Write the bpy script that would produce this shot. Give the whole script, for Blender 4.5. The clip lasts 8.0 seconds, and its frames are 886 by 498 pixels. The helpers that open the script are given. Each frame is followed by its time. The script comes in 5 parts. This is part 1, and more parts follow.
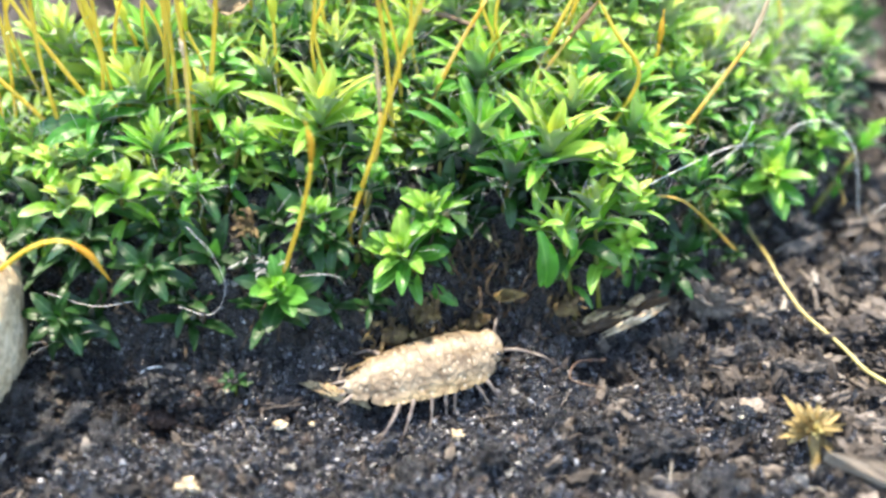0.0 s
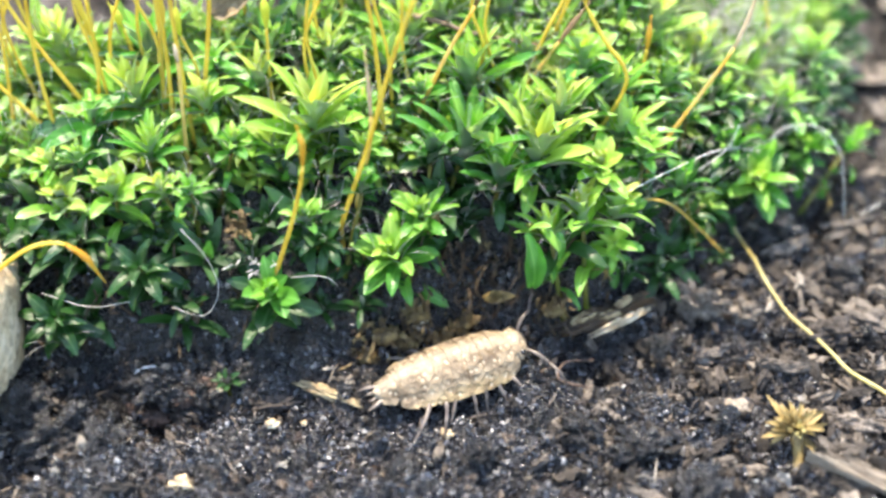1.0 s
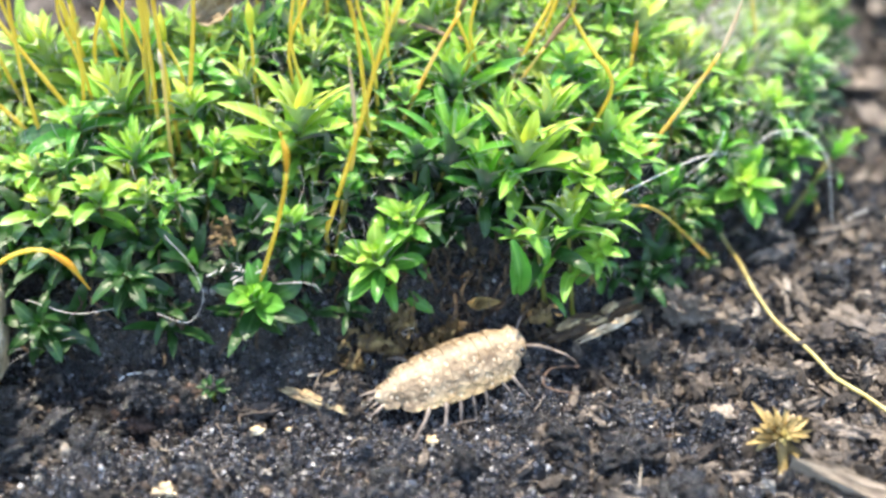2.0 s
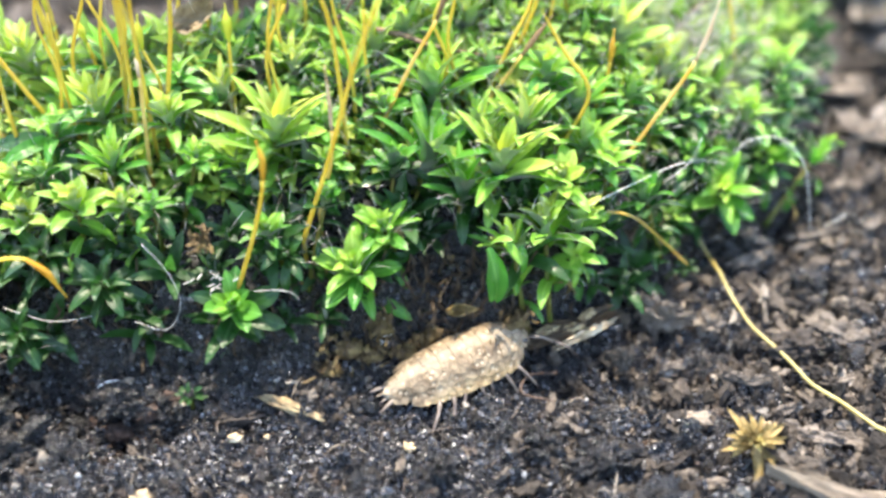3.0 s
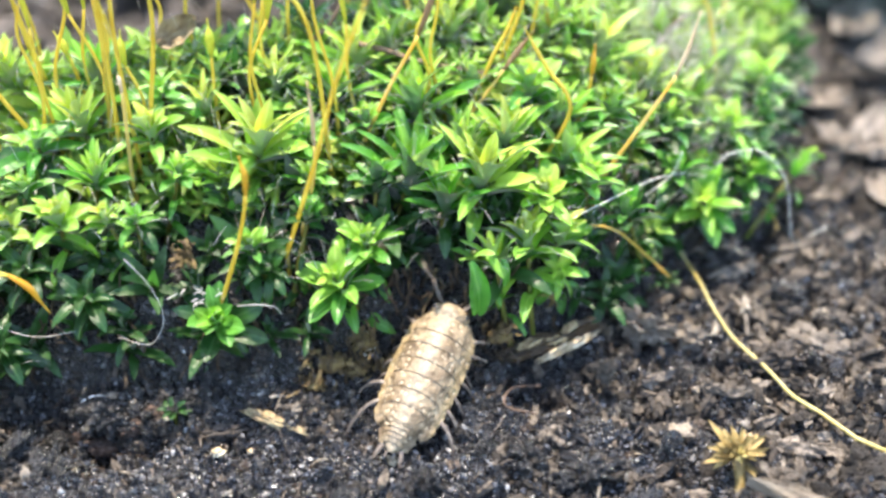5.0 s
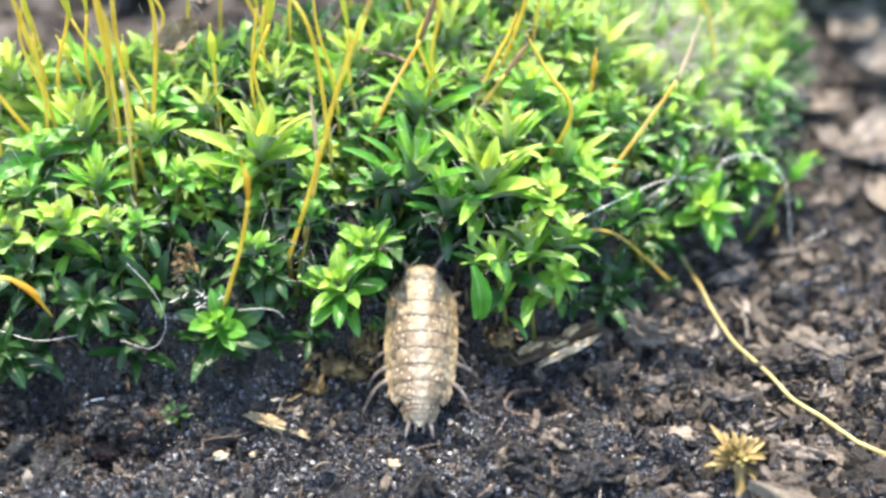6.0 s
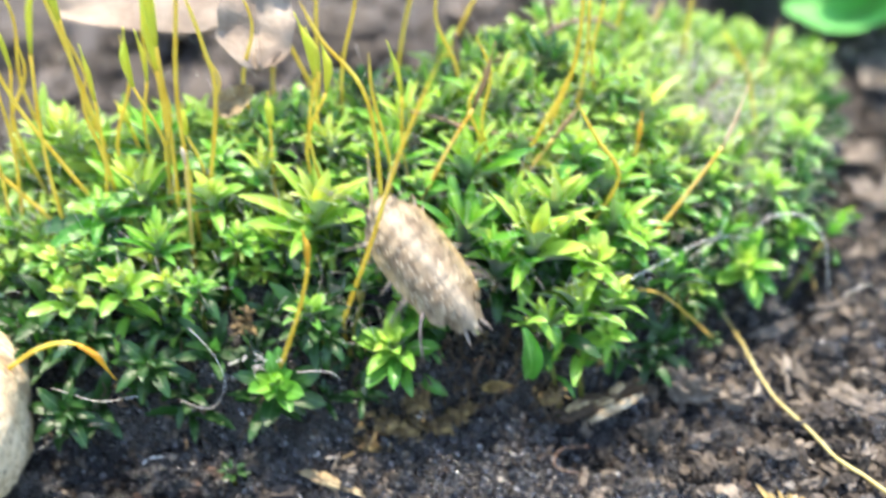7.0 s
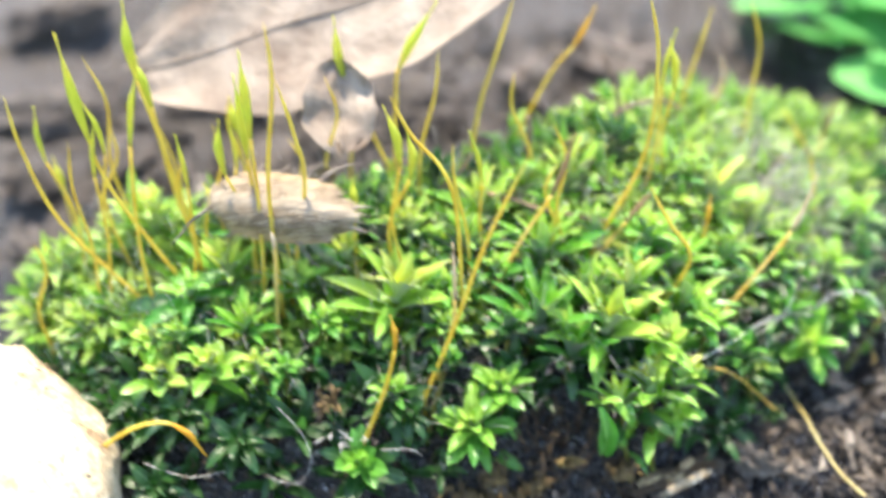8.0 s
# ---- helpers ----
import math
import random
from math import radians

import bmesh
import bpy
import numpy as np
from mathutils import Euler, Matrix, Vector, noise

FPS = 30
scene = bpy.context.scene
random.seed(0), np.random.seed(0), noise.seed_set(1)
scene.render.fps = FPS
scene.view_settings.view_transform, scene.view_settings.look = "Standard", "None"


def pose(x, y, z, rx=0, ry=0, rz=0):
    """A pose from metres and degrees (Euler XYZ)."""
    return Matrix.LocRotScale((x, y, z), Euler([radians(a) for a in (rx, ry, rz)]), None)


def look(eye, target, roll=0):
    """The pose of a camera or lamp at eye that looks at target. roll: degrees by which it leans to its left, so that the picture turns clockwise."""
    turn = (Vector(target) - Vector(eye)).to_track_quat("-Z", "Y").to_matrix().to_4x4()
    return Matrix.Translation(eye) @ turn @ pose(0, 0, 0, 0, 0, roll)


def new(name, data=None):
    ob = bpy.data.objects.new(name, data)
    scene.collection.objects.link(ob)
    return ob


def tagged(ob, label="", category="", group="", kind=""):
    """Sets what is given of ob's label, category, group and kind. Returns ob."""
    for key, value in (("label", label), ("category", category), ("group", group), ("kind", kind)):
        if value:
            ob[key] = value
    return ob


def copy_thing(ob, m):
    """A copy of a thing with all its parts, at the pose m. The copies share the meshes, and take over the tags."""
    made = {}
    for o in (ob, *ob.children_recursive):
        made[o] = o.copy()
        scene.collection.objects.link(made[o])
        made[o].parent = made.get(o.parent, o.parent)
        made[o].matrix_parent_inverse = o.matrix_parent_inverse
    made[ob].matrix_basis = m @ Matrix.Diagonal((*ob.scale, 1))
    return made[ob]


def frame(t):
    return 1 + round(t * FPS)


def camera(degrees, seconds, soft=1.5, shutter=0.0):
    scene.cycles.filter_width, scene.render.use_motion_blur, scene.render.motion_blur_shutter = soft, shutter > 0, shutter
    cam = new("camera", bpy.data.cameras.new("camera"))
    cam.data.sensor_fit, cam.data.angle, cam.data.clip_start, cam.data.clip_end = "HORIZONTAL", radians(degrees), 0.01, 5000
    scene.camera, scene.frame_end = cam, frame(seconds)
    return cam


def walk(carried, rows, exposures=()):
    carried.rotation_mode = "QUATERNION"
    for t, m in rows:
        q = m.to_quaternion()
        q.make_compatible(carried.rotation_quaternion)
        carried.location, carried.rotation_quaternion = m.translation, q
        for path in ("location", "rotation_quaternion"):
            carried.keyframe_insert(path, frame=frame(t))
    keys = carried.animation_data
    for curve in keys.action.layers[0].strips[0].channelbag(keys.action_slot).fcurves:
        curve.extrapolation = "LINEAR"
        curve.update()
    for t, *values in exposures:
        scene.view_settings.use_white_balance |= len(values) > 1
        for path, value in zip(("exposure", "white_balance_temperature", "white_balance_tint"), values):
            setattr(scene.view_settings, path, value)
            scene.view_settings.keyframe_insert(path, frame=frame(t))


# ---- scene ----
CM = 0.01  # every length below is written in centimetres and scaled by this

cam = camera(41.06, 8.0, soft=2.8, shutter=0.9)
ROWS = [
    (0.0, 0.114, -6.0075, 6.4008, 0.992, -39.582, -0.593),
    (0.5, 0.1214, -6.1299, 6.5328, 1.119, -39.672, -0.622),
    (1.0, 0.1976, -6.096, 6.5126, 1.053, -39.68, -0.566),
    (1.5, 0.2546, -6.0595, 6.5227, 1.061, -39.711, -0.596),
    (3.0, 0.4352, -6.0513, 6.5839, 0.71, -39.563, -0.453),
    (3.5, 0.5021, -6.0922, 6.6026, 0.567, -39.357, -0.485),
    (4.0, 0.4962, -6.0569, 6.6406, 0.361, -39.537, -0.351),
    (4.5, 0.4875, -6.0426, 6.6425, 0.109, -39.37, -0.253),
    (6.0, 0.4427, -6.0609, 6.6716, -0.221, -39.108, -0.033),
    (6.5, 0.3749, -6.005, 6.826, -0.137, -39.041, -0.062),
    (7.0, 0.0632, -5.9475, 7.1396, -0.126, -38.854, -0.05),
    (7.5, -0.1625, -5.8989, 7.3734, 0.16, -38.501, -0.103),
    (8.0, -0.463, -5.9024, 7.7022, 0.562, -37.819, -0.26),
]


def aim(x, y, z, yaw, pitch, roll):
    """A camera pose from a place in centimetres and yaw, pitch and roll in degrees."""
    a, b = radians(yaw), radians(pitch)
    ahead = Vector((-math.sin(a) * math.cos(b), math.cos(a) * math.cos(b), math.sin(b)))
    eye = Vector((x, y, z)) * CM
    return look(eye, eye + ahead, roll)


cam.data.dof.use_dof, cam.data.dof.focus_distance, cam.data.dof.aperture_fstop = True, 8.7 * CM, 15.0
walk(cam, [(row[0], aim(*row[1:])) for row in ROWS], exposures=((0.0, 2.74, 6920, 10), (6.5, 2.74, 6920, 10), (8.0, 2.64, 6920, 10)))

# ---- light ----
SUN_TO = Vector((-0.1, 0.24, 0.965)).normalized()
world = bpy.data.worlds.new("sky")
scene.world = world
world.use_nodes = True
wn = world.node_tree
sky = wn.nodes.new("ShaderNodeTexSky")
sky.sky_type, sky.sun_disc = "NISHITA", False
sky.sun_elevation = math.asin(SUN_TO.z)
sky.sun_rotation = math.atan2(SUN_TO.x, SUN_TO.y)
wn.links.new(sky.outputs["Color"], wn.nodes["Background"].inputs["Color"])
wn.nodes["Background"].inputs["Strength"].default_value = 0.15
sun = new("sun", bpy.data.lights.new("sun", "SUN"))
sun.data.energy, sun.data.angle, sun.data.color = 2.4, radians(2.0), (1.0, 0.91, 0.76)
sun.matrix_world = look(SUN_TO, (0, 0, 0))


# ---- materials ----
class Mat:
    """A node material with short ways to its usual pieces; texture sizes are per centimetre."""

    def __init__(self, name, rough=0.6, spec=0.5):
        self.mat = bpy.data.materials.new(name)
        self.mat.use_nodes = True
        self.tree = self.mat.node_tree
        self.b = self.tree.nodes["Principled BSDF"]
        self.b.inputs["Roughness"].default_value = rough
        self.b.inputs["Specular IOR Level"].default_value = spec
        self.coord = self.node("ShaderNodeTexCoord").outputs["Object"]
        self.height = None

    def node(self, kind):
        return self.tree.nodes.new(kind)

    def link(self, a, b):
        self.tree.links.new(a, b)

    def noise(self, scale, detail=4, rough=0.6, stretch=None):
        n = self.node("ShaderNodeTexNoise")
        n.inputs["Scale"].default_value = scale / CM
        n.inputs["Detail"].default_value, n.inputs["Roughness"].default_value = detail, rough
        if stretch:
            m = self.node("ShaderNodeMapping")
            m.inputs["Scale"].default_value = stretch
            self.link(self.coord, m.inputs["Vector"])
            self.link(m.outputs["Vector"], n.inputs["Vector"])
        else:
            self.link(self.coord, n.inputs["Vector"])
        return n.outputs["Fac"]

    def cells(self, scale, feature="F1"):
        n = self.node("ShaderNodeTexVoronoi")
        n.feature = feature
        n.inputs["Scale"].default_value = scale / CM
        self.link(self.coord, n.inputs["Vector"])
        return n.outputs["Distance"]

    def rand(self, island=False):
        if island:
            return self.node("ShaderNodeNewGeometry").outputs["Random Per Island"]
        return self.node("ShaderNodeObjectInfo").outputs["Random"]

    def ramp(self, fac, stops):
        r = self.node("ShaderNodeValToRGB")
        while len(r.color_ramp.elements) < len(stops):
            r.color_ramp.elements.new(0.5)
        for e, (p, c) in zip(r.color_ramp.elements, stops):
            e.position = p
            e.color = (c, c, c, 1) if isinstance(c, (int, float)) else (*c, 1)
        self.link(fac, r.inputs["Fac"])
        return r.outputs["Color"]

    def mix(self, fac, a, b, how="MIX"):
        m = self.node("ShaderNodeMix")
        m.data_type, m.blend_type = "RGBA", how
        for k, value in ((0, fac), (6, a), (7, b)):
            socket = m.inputs[k]
            if isinstance(value, (int, float)):
                socket.default_value = value if k == 0 else (value, value, value, 1)
            elif isinstance(value, tuple):
                socket.default_value = (*value, 1)
            else:
                self.link(value, socket)
        return m.outputs[2]

    def colour(self, c):
        self.base = c
        if isinstance(c, tuple):
            self.b.inputs["Base Color"].default_value = (*c, 1)
        else:
            self.link(c, self.b.inputs["Base Color"])
        return self

    def gloss(self, fac):
        self.link(fac, self.b.inputs["Roughness"])
        return self

    def bump(self, fac, depth, strength=1.0):
        n = self.node("ShaderNodeBump")
        n.inputs["Distance"].default_value, n.inputs["Strength"].default_value = depth * CM, strength
        self.link(fac, n.inputs["Height"])
        if self.height:
            self.link(self.height, n.inputs["Normal"])
        self.height = n.outputs["Normal"]
        self.link(self.height, self.b.inputs["Normal"])
        return self

    def glow_through(self, amount, tint=None):
        """Thin living tissue: part of the light passes through it."""
        tr, mx = self.node("ShaderNodeBsdfTranslucent"), self.node("ShaderNodeMixShader")
        c = self.mix(1.0, self.base, tint, "MULTIPLY") if tint else self.base
        if isinstance(c, tuple):
            tr.inputs["Color"].default_value = (*c, 1)
        else:
            self.link(c, tr.inputs["Color"])
        if self.height:
            self.link(self.height, tr.inputs["Normal"])
        mx.inputs["Fac"].default_value = amount
        self.link(self.b.outputs["BSDF"], mx.inputs[1])
        self.link(tr.outputs["BSDF"], mx.inputs[2])
        self.link(mx.outputs["Shader"], self.tree.nodes["Material Output"].inputs["Surface"])
        return self


def soil_material():
    m = Mat("wet_soil", spec=0.8)
    split = m.node("ShaderNodeSeparateXYZ")
    m.link(m.coord, split.inputs["Vector"])
    east = m.node("ShaderNodeMapRange")
    east.inputs["From Min"].default_value, east.inputs["From Max"].default_value = -1.0 * CM, 4.5 * CM
    east.inputs["To Min"].default_value, east.inputs["To Max"].default_value = 0.24, 0.62
    m.link(split.outputs["X"], east.inputs["Value"])
    pick = m.node("ShaderNodeMath")
    pick.operation = "SUBTRACT"
    m.link(east.outputs["Result"], pick.inputs[0])
    m.link(m.noise(1.1, 5, 0.65), pick.inputs[1])
    north = m.node("ShaderNodeMapRange")
    north.inputs["From Min"].default_value, north.inputs["From Max"].default_value = 2.2 * CM, 4.5 * CM
    north.inputs["To Max"].default_value = 0.5
    m.link(split.outputs["Y"], north.inputs["Value"])
    both = m.node("ShaderNodeMath")
    m.link(pick.outputs["Value"], both.inputs[0])
    m.link(north.outputs["Result"], both.inputs[1])
    patch = m.ramp(both.outputs["Value"], [(0.0, 0.0), (0.09, 1.0)])
    dark = m.ramp(m.noise(14, 5), [(0.3, (0.006, 0.006, 0.007)), (0.7, (0.026, 0.024, 0.025))])
    brown = m.ramp(m.noise(11, 5), [(0.3, (0.018, 0.014, 0.011)), (0.7, (0.085, 0.066, 0.052))])
    m.colour(m.mix(patch, dark, brown))
    m.gloss(m.mix(patch, m.ramp(m.noise(24, 3), [(0.38, 0.16), (0.62, 0.4)]), m.ramp(m.noise(24, 3), [(0.38, 0.35), (0.6, 0.9)])))
    m.bump(m.noise(26, 5, 0.7), 0.05).bump(m.noise(62, 3, 0.7), 0.035)
    return m.mat


def crumb_material():
    m = Mat("soil_crumb", spec=0.9)
    kind = m.ramp(m.rand(True), [(0.0, (0.005, 0.005, 0.007)), (0.66, (0.014, 0.014, 0.016)), (0.82, (0.035, 0.023, 0.016)),
                                 (0.94, (0.1, 0.065, 0.042)), (0.985, (0.2, 0.16, 0.12)), (1.0, (0.4, 0.38, 0.35))])
    m.colour(m.mix(0.5, kind, m.ramp(m.noise(30, 3), [(0.3, 0.25), (0.7, 1.0)]), "MULTIPLY"))
    m.gloss(m.ramp(m.noise(25, 2), [(0.4, 0.08), (0.65, 0.4)]))
    m.bump(m.noise(34, 5, 0.75), 0.05).bump(m.noise(70, 2), 0.02)
    return m.mat


def sand_material():
    m = Mat("soil_grain", spec=0.9)
    m.colour(m.ramp(m.rand(True), [(0.0, (0.006, 0.006, 0.008)), (0.6, (0.022, 0.021, 0.024)), (0.86, (0.055, 0.052, 0.052)), (0.96, (0.1, 0.095, 0.095)), (1.0, (0.26, 0.26, 0.26))]))
    m.gloss(m.ramp(m.noise(25, 2), [(0.4, 0.1), (0.65, 0.32)]))
    m.bump(m.noise(60, 3), 0.01)
    return m.mat


def brown_crumb_material():
    m = Mat("rotten_wood_crumb", 0.75, 0.35)
    kind = m.ramp(m.rand(True), [(0.0, (0.013, 0.011, 0.01)), (0.4, (0.044, 0.036, 0.03)), (0.8, (0.14, 0.112, 0.088)), (0.95, (0.33, 0.275, 0.22)), (1.0, (0.52, 0.46, 0.39))])
    m.colour(m.mix(0.6, kind, m.ramp(m.noise(24, 4), [(0.35, 0.3), (0.65, 1.0)]), "MULTIPLY"))
    m.bump(m.noise(40, 4, 0.7), 0.05)
    return m.mat


def litter_material(name, light, dark, rough=0.75):
    m = Mat(name, rough)
    grain = m.noise(6, 5, 0.65, stretch=(0.35, 3.0, 3.0))
    tone = m.mix(m.ramp(grain, [(0.35, 0.0), (0.65, 1.0)]), dark, light)
    m.colour(m.mix(m.ramp(m.rand(), [(0.0, 0.0), (1.0, 0.55)]), tone, tuple(c * 0.4 for c in dark)))
    m.bump(grain, 0.04).bump(m.noise(45, 4, 0.7), 0.03)
    return m.mat


def shred_material():
    m = Mat("plant_shred", 0.6, 0.4)
    m.colour(m.ramp(m.rand(True), [(0.0, (0.012, 0.01, 0.008)), (0.55, (0.035, 0.026, 0.02)), (0.85, (0.11, 0.085, 0.063)), (1.0, (0.34, 0.3, 0.24))]))
    m.bump(m.noise(40, 3), 0.006)
    return m.mat


def moss_material(name, low, high, rough=(0.32, 0.52), island=False, ridge=True):
    """A thin wet moss leaf: light passes through it, a pale rib runs along it, and a water film shines on it."""
    m = Mat(name)
    c = m.mix(m.rand(island), low, high)
    c = m.mix(m.ramp(m.noise(7, 3), [(0.35, 0.0), (0.75, 0.28)]), c, tuple(v * 0.6 for v in low))
    if ridge:
        split, wide = m.node("ShaderNodeSeparateXYZ"), m.node("ShaderNodeMath")
        m.link(m.coord, split.inputs["Vector"])
        wide.operation = "ABSOLUTE"
        m.link(split.outputs["Y"], wide.inputs[0])
        rib = m.node("ShaderNodeMapRange")
        rib.inputs["From Min"].default_value, rib.inputs["From Max"].default_value = 0.004 * CM, 0.009 * CM
        rib.inputs["To Min"].default_value, rib.inputs["To Max"].default_value = 0.4, 0.0
        m.link(wide.outputs["Value"], rib.inputs["Value"])
        c = m.mix(rib.outputs["Result"], c, tuple(min(0.85, v * 1.25 + 0.06) for v in high))
    m.bump(m.noise(20, 2, stretch=(0.5, 2.0, 2.0)), 0.008)
    body, leaf, film = m.node("ShaderNodeBsdfDiffuse"), m.node("ShaderNodeBsdfTranslucent"), m.node("ShaderNodeBsdfGlossy")
    m.link(c, body.inputs["Color"])
    m.link(m.mix(1.0, c, (1.0, 1.0, 0.72), "MULTIPLY"), leaf.inputs["Color"])
    m.link(m.ramp(m.noise(9, 2), [(0.35, rough[0]), (0.65, rough[1])]), film.inputs["Roughness"])
    for n in (body, leaf, film):
        m.link(m.height, n.inputs["Normal"])
    inner, outer, fresnel = m.node("ShaderNodeMixShader"), m.node("ShaderNodeMixShader"), m.node("ShaderNodeFresnel")
    inner.inputs["Fac"].default_value = 0.66
    fresnel.inputs["IOR"].default_value = 1.4
    m.link(body.outputs["BSDF"], inner.inputs[1])
    m.link(leaf.outputs["BSDF"], inner.inputs[2])
    m.link(fresnel.outputs["Fac"], outer.inputs["Fac"])
    m.link(inner.outputs["Shader"], outer.inputs[1])
    m.link(film.outputs["BSDF"], outer.inputs[2])
    m.link(outer.outputs["Shader"], m.tree.nodes["Material Output"].inputs["Surface"])
    return m.mat


def stalk_material(name, a, b):
    m = Mat(name, 0.3, 0.5)
    m.colour(m.mix(m.ramp(m.noise(3.0, 3), [(0.35, 0.0), (0.65, 1.0)]), a, b))
    m.bump(m.noise(40, 2), 0.003)
    m.glow_through(0.55)
    return m.mat


def plain_material(name, light, dark, scale, rough=0.6, spec=0.4, bump=0.01, through_light=0.0):
    m = Mat(name, rough, spec)
    n = m.noise(scale, 5)
    m.colour(m.mix(m.ramp(n, [(0.35, 0.0), (0.65, 1.0)]), dark, light))
    m.bump(m.noise(scale * 4, 4), bump)
    if through_light:
        m.glow_through(through_light)
    return m.mat


def shell_material():
    """The mottled, faintly granular back of a woodlouse."""
    m = Mat("woodlouse_shell", 0.42, 0.42)
    blotch = m.ramp(m.noise(9, 4, 0.65), [(0.34, (0.115, 0.078, 0.046)), (0.5, (0.225, 0.168, 0.106)), (0.66, (0.35, 0.275, 0.18))])
    split, wide = m.node("ShaderNodeSeparateXYZ"), m.node("ShaderNodeMath")
    m.link(m.coord, split.inputs["Vector"])
    wide.operation = "ABSOLUTE"
    m.link(split.outputs["Y"], wide.inputs[0])
    reach = m.node("ShaderNodeMapRange")
    reach.inputs["From Max"].default_value = 0.3 * CM
    m.link(wide.outputs["Value"], reach.inputs["Value"])
    # a highlight painted as a pale line down the back, and ochre side lobes
    spine = m.ramp(reach.outputs["Result"], [(0.0, 0.4), (0.1, 0.28), (0.24, 0.0)])
    lobes = m.ramp(reach.outputs["Result"], [(0.66, 0.0), (0.84, 0.8)])
    c = m.mix(spine, blotch, (0.42, 0.365, 0.285))
    c = m.mix(lobes, c, m.mix(m.ramp(m.noise(14, 3), [(0.4, 0.0), (0.6, 1.0)]), (0.22, 0.15, 0.07), (0.42, 0.31, 0.155)))
    fleck = m.ramp(m.cells(19), [(0.16, 1.0), (0.3, 0.0)])
    m.colour(m.mix(m.mix(0.25, fleck, m.noise(6, 3), "MULTIPLY"), c, (0.5, 0.42, 0.3)))
    m.gloss(m.ramp(m.noise(18, 2), [(0.35, 0.36), (0.65, 0.58)]))
    m.bump(m.cells(19), 0.02, 0.8).bump(m.noise(45, 3), 0.01)
    m.glow_through(0.3)
    return m.mat


def pebble_material():
    m = Mat("pebble_stone", 0.7, 0.35)
    c = m.ramp(m.noise(2.4, 6, 0.7), [(0.34, (0.3, 0.2, 0.11)), (0.5, (0.52, 0.42, 0.27)), (0.66, (0.64, 0.56, 0.4))])
    grains = m.ramp(m.noise(16, 4), [(0.38, 0.45), (0.55, 1.0)])
    spots = m.ramp(m.cells(4.2), [(0.06, 1.0), (0.12, 0.0)])
    m.colour(m.mix(spots, m.mix(0.8, c, grains, "MULTIPLY"), (0.06, 0.045, 0.03)))
    m.bump(m.noise(5, 5), 0.07).bump(m.noise(30, 3), 0.015)
    return m.mat


def dry_leaf_material():
    m = Mat("dry_leaf_blade", 0.6, 0.35)
    c = m.ramp(m.noise(2.2, 5), [(0.3, (0.15, 0.105, 0.075)), (0.55, (0.25, 0.2, 0.155)), (0.75, (0.34, 0.29, 0.235))])
    veins = m.ramp(m.noise(9, 4, stretch=(0.4, 2.2, 1.0)), [(0.4, 0.75), (0.6, 1.0)])
    m.colour(m.mix(0.6, c, veins, "MULTIPLY"))
    m.bump(m.noise(8, 4), 0.03)
    m.glow_through(0.2)
    return m.mat


SOIL, CRUMB = soil_material(), crumb_material()
WOOD = litter_material("weathered_wood", (0.3, 0.248, 0.198), (0.055, 0.044, 0.036))
BARK = litter_material("dark_bark", (0.15, 0.116, 0.092), (0.022, 0.018, 0.015))
SPLINTER = litter_material("weathered_splinter", (0.42, 0.34, 0.25), (0.13, 0.1, 0.072))
BROKEN_WOOD = plain_material("broken_wood", (0.62, 0.52, 0.37), (0.36, 0.27, 0.16), 14, 0.5, 0.4, 0.03)
RED_BARK = litter_material("reddish_bark", (0.2, 0.115, 0.075), (0.03, 0.018, 0.014))
PALE_BARK = litter_material("pale_bark_edge", (0.6, 0.53, 0.4), (0.3, 0.22, 0.13), 0.45)
MOSS_AGES = [
    moss_material("palest_moss_leaf", (0.5, 0.62, 0.09), (0.64, 0.7, 0.17), (0.36, 0.55)),
    moss_material("young_moss_leaf", (0.32, 0.57, 0.065), (0.5, 0.69, 0.12), (0.34, 0.52)),
    moss_material("moss_leaf", (0.17, 0.45, 0.035), (0.31, 0.6, 0.08), (0.3, 0.5)),
    moss_material("deep_green_moss_leaf", (0.06, 0.27, 0.03), (0.14, 0.42, 0.05), (0.24, 0.45)),
    # oldest leaves, darkened further so the colour carries shade at the low rim
    moss_material("oldest_shade_moss_leaf", (0.012, 0.07, 0.012), (0.036, 0.135, 0.022), (0.2, 0.42)),
]
MOSS_MAT = moss_material("dense_moss", (0.1, 0.28, 0.03), (0.46, 0.62, 0.11), island=True, ridge=False)
# carpet colour darkened to paint in the shade under the front rim
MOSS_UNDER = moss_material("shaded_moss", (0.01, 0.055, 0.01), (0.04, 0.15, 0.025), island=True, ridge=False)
SCRAP = plain_material("plant_scrap", (0.34, 0.27, 0.15), (0.15, 0.1, 0.05), 12, 0.6, 0.4, 0.02)
MOSS_DRY = plain_material("dry_moss_leaf", (0.34, 0.25, 0.095), (0.17, 0.115, 0.045), 8, 0.5, 0.4, 0.01, 0.3)
STEM = stalk_material("moss_stem", (0.12, 0.2, 0.03), (0.2, 0.16, 0.04))
SETA = stalk_material("yellow_seta", (0.7, 0.6, 0.12), (0.6, 0.44, 0.05))
SETA_PALE = stalk_material("straw_seta", (0.7, 0.58, 0.24), (0.66, 0.46, 0.08))
CAPSULE = stalk_material("green_capsule", (0.5, 0.56, 0.07), (0.66, 0.6, 0.09))
CAPSULE_RUST = stalk_material("rusty_capsule", (0.6, 0.35, 0.035), (0.66, 0.48, 0.06))
CAPSULE_DRY = stalk_material("dry_capsule", (0.35, 0.24, 0.13), (0.2, 0.12, 0.06))
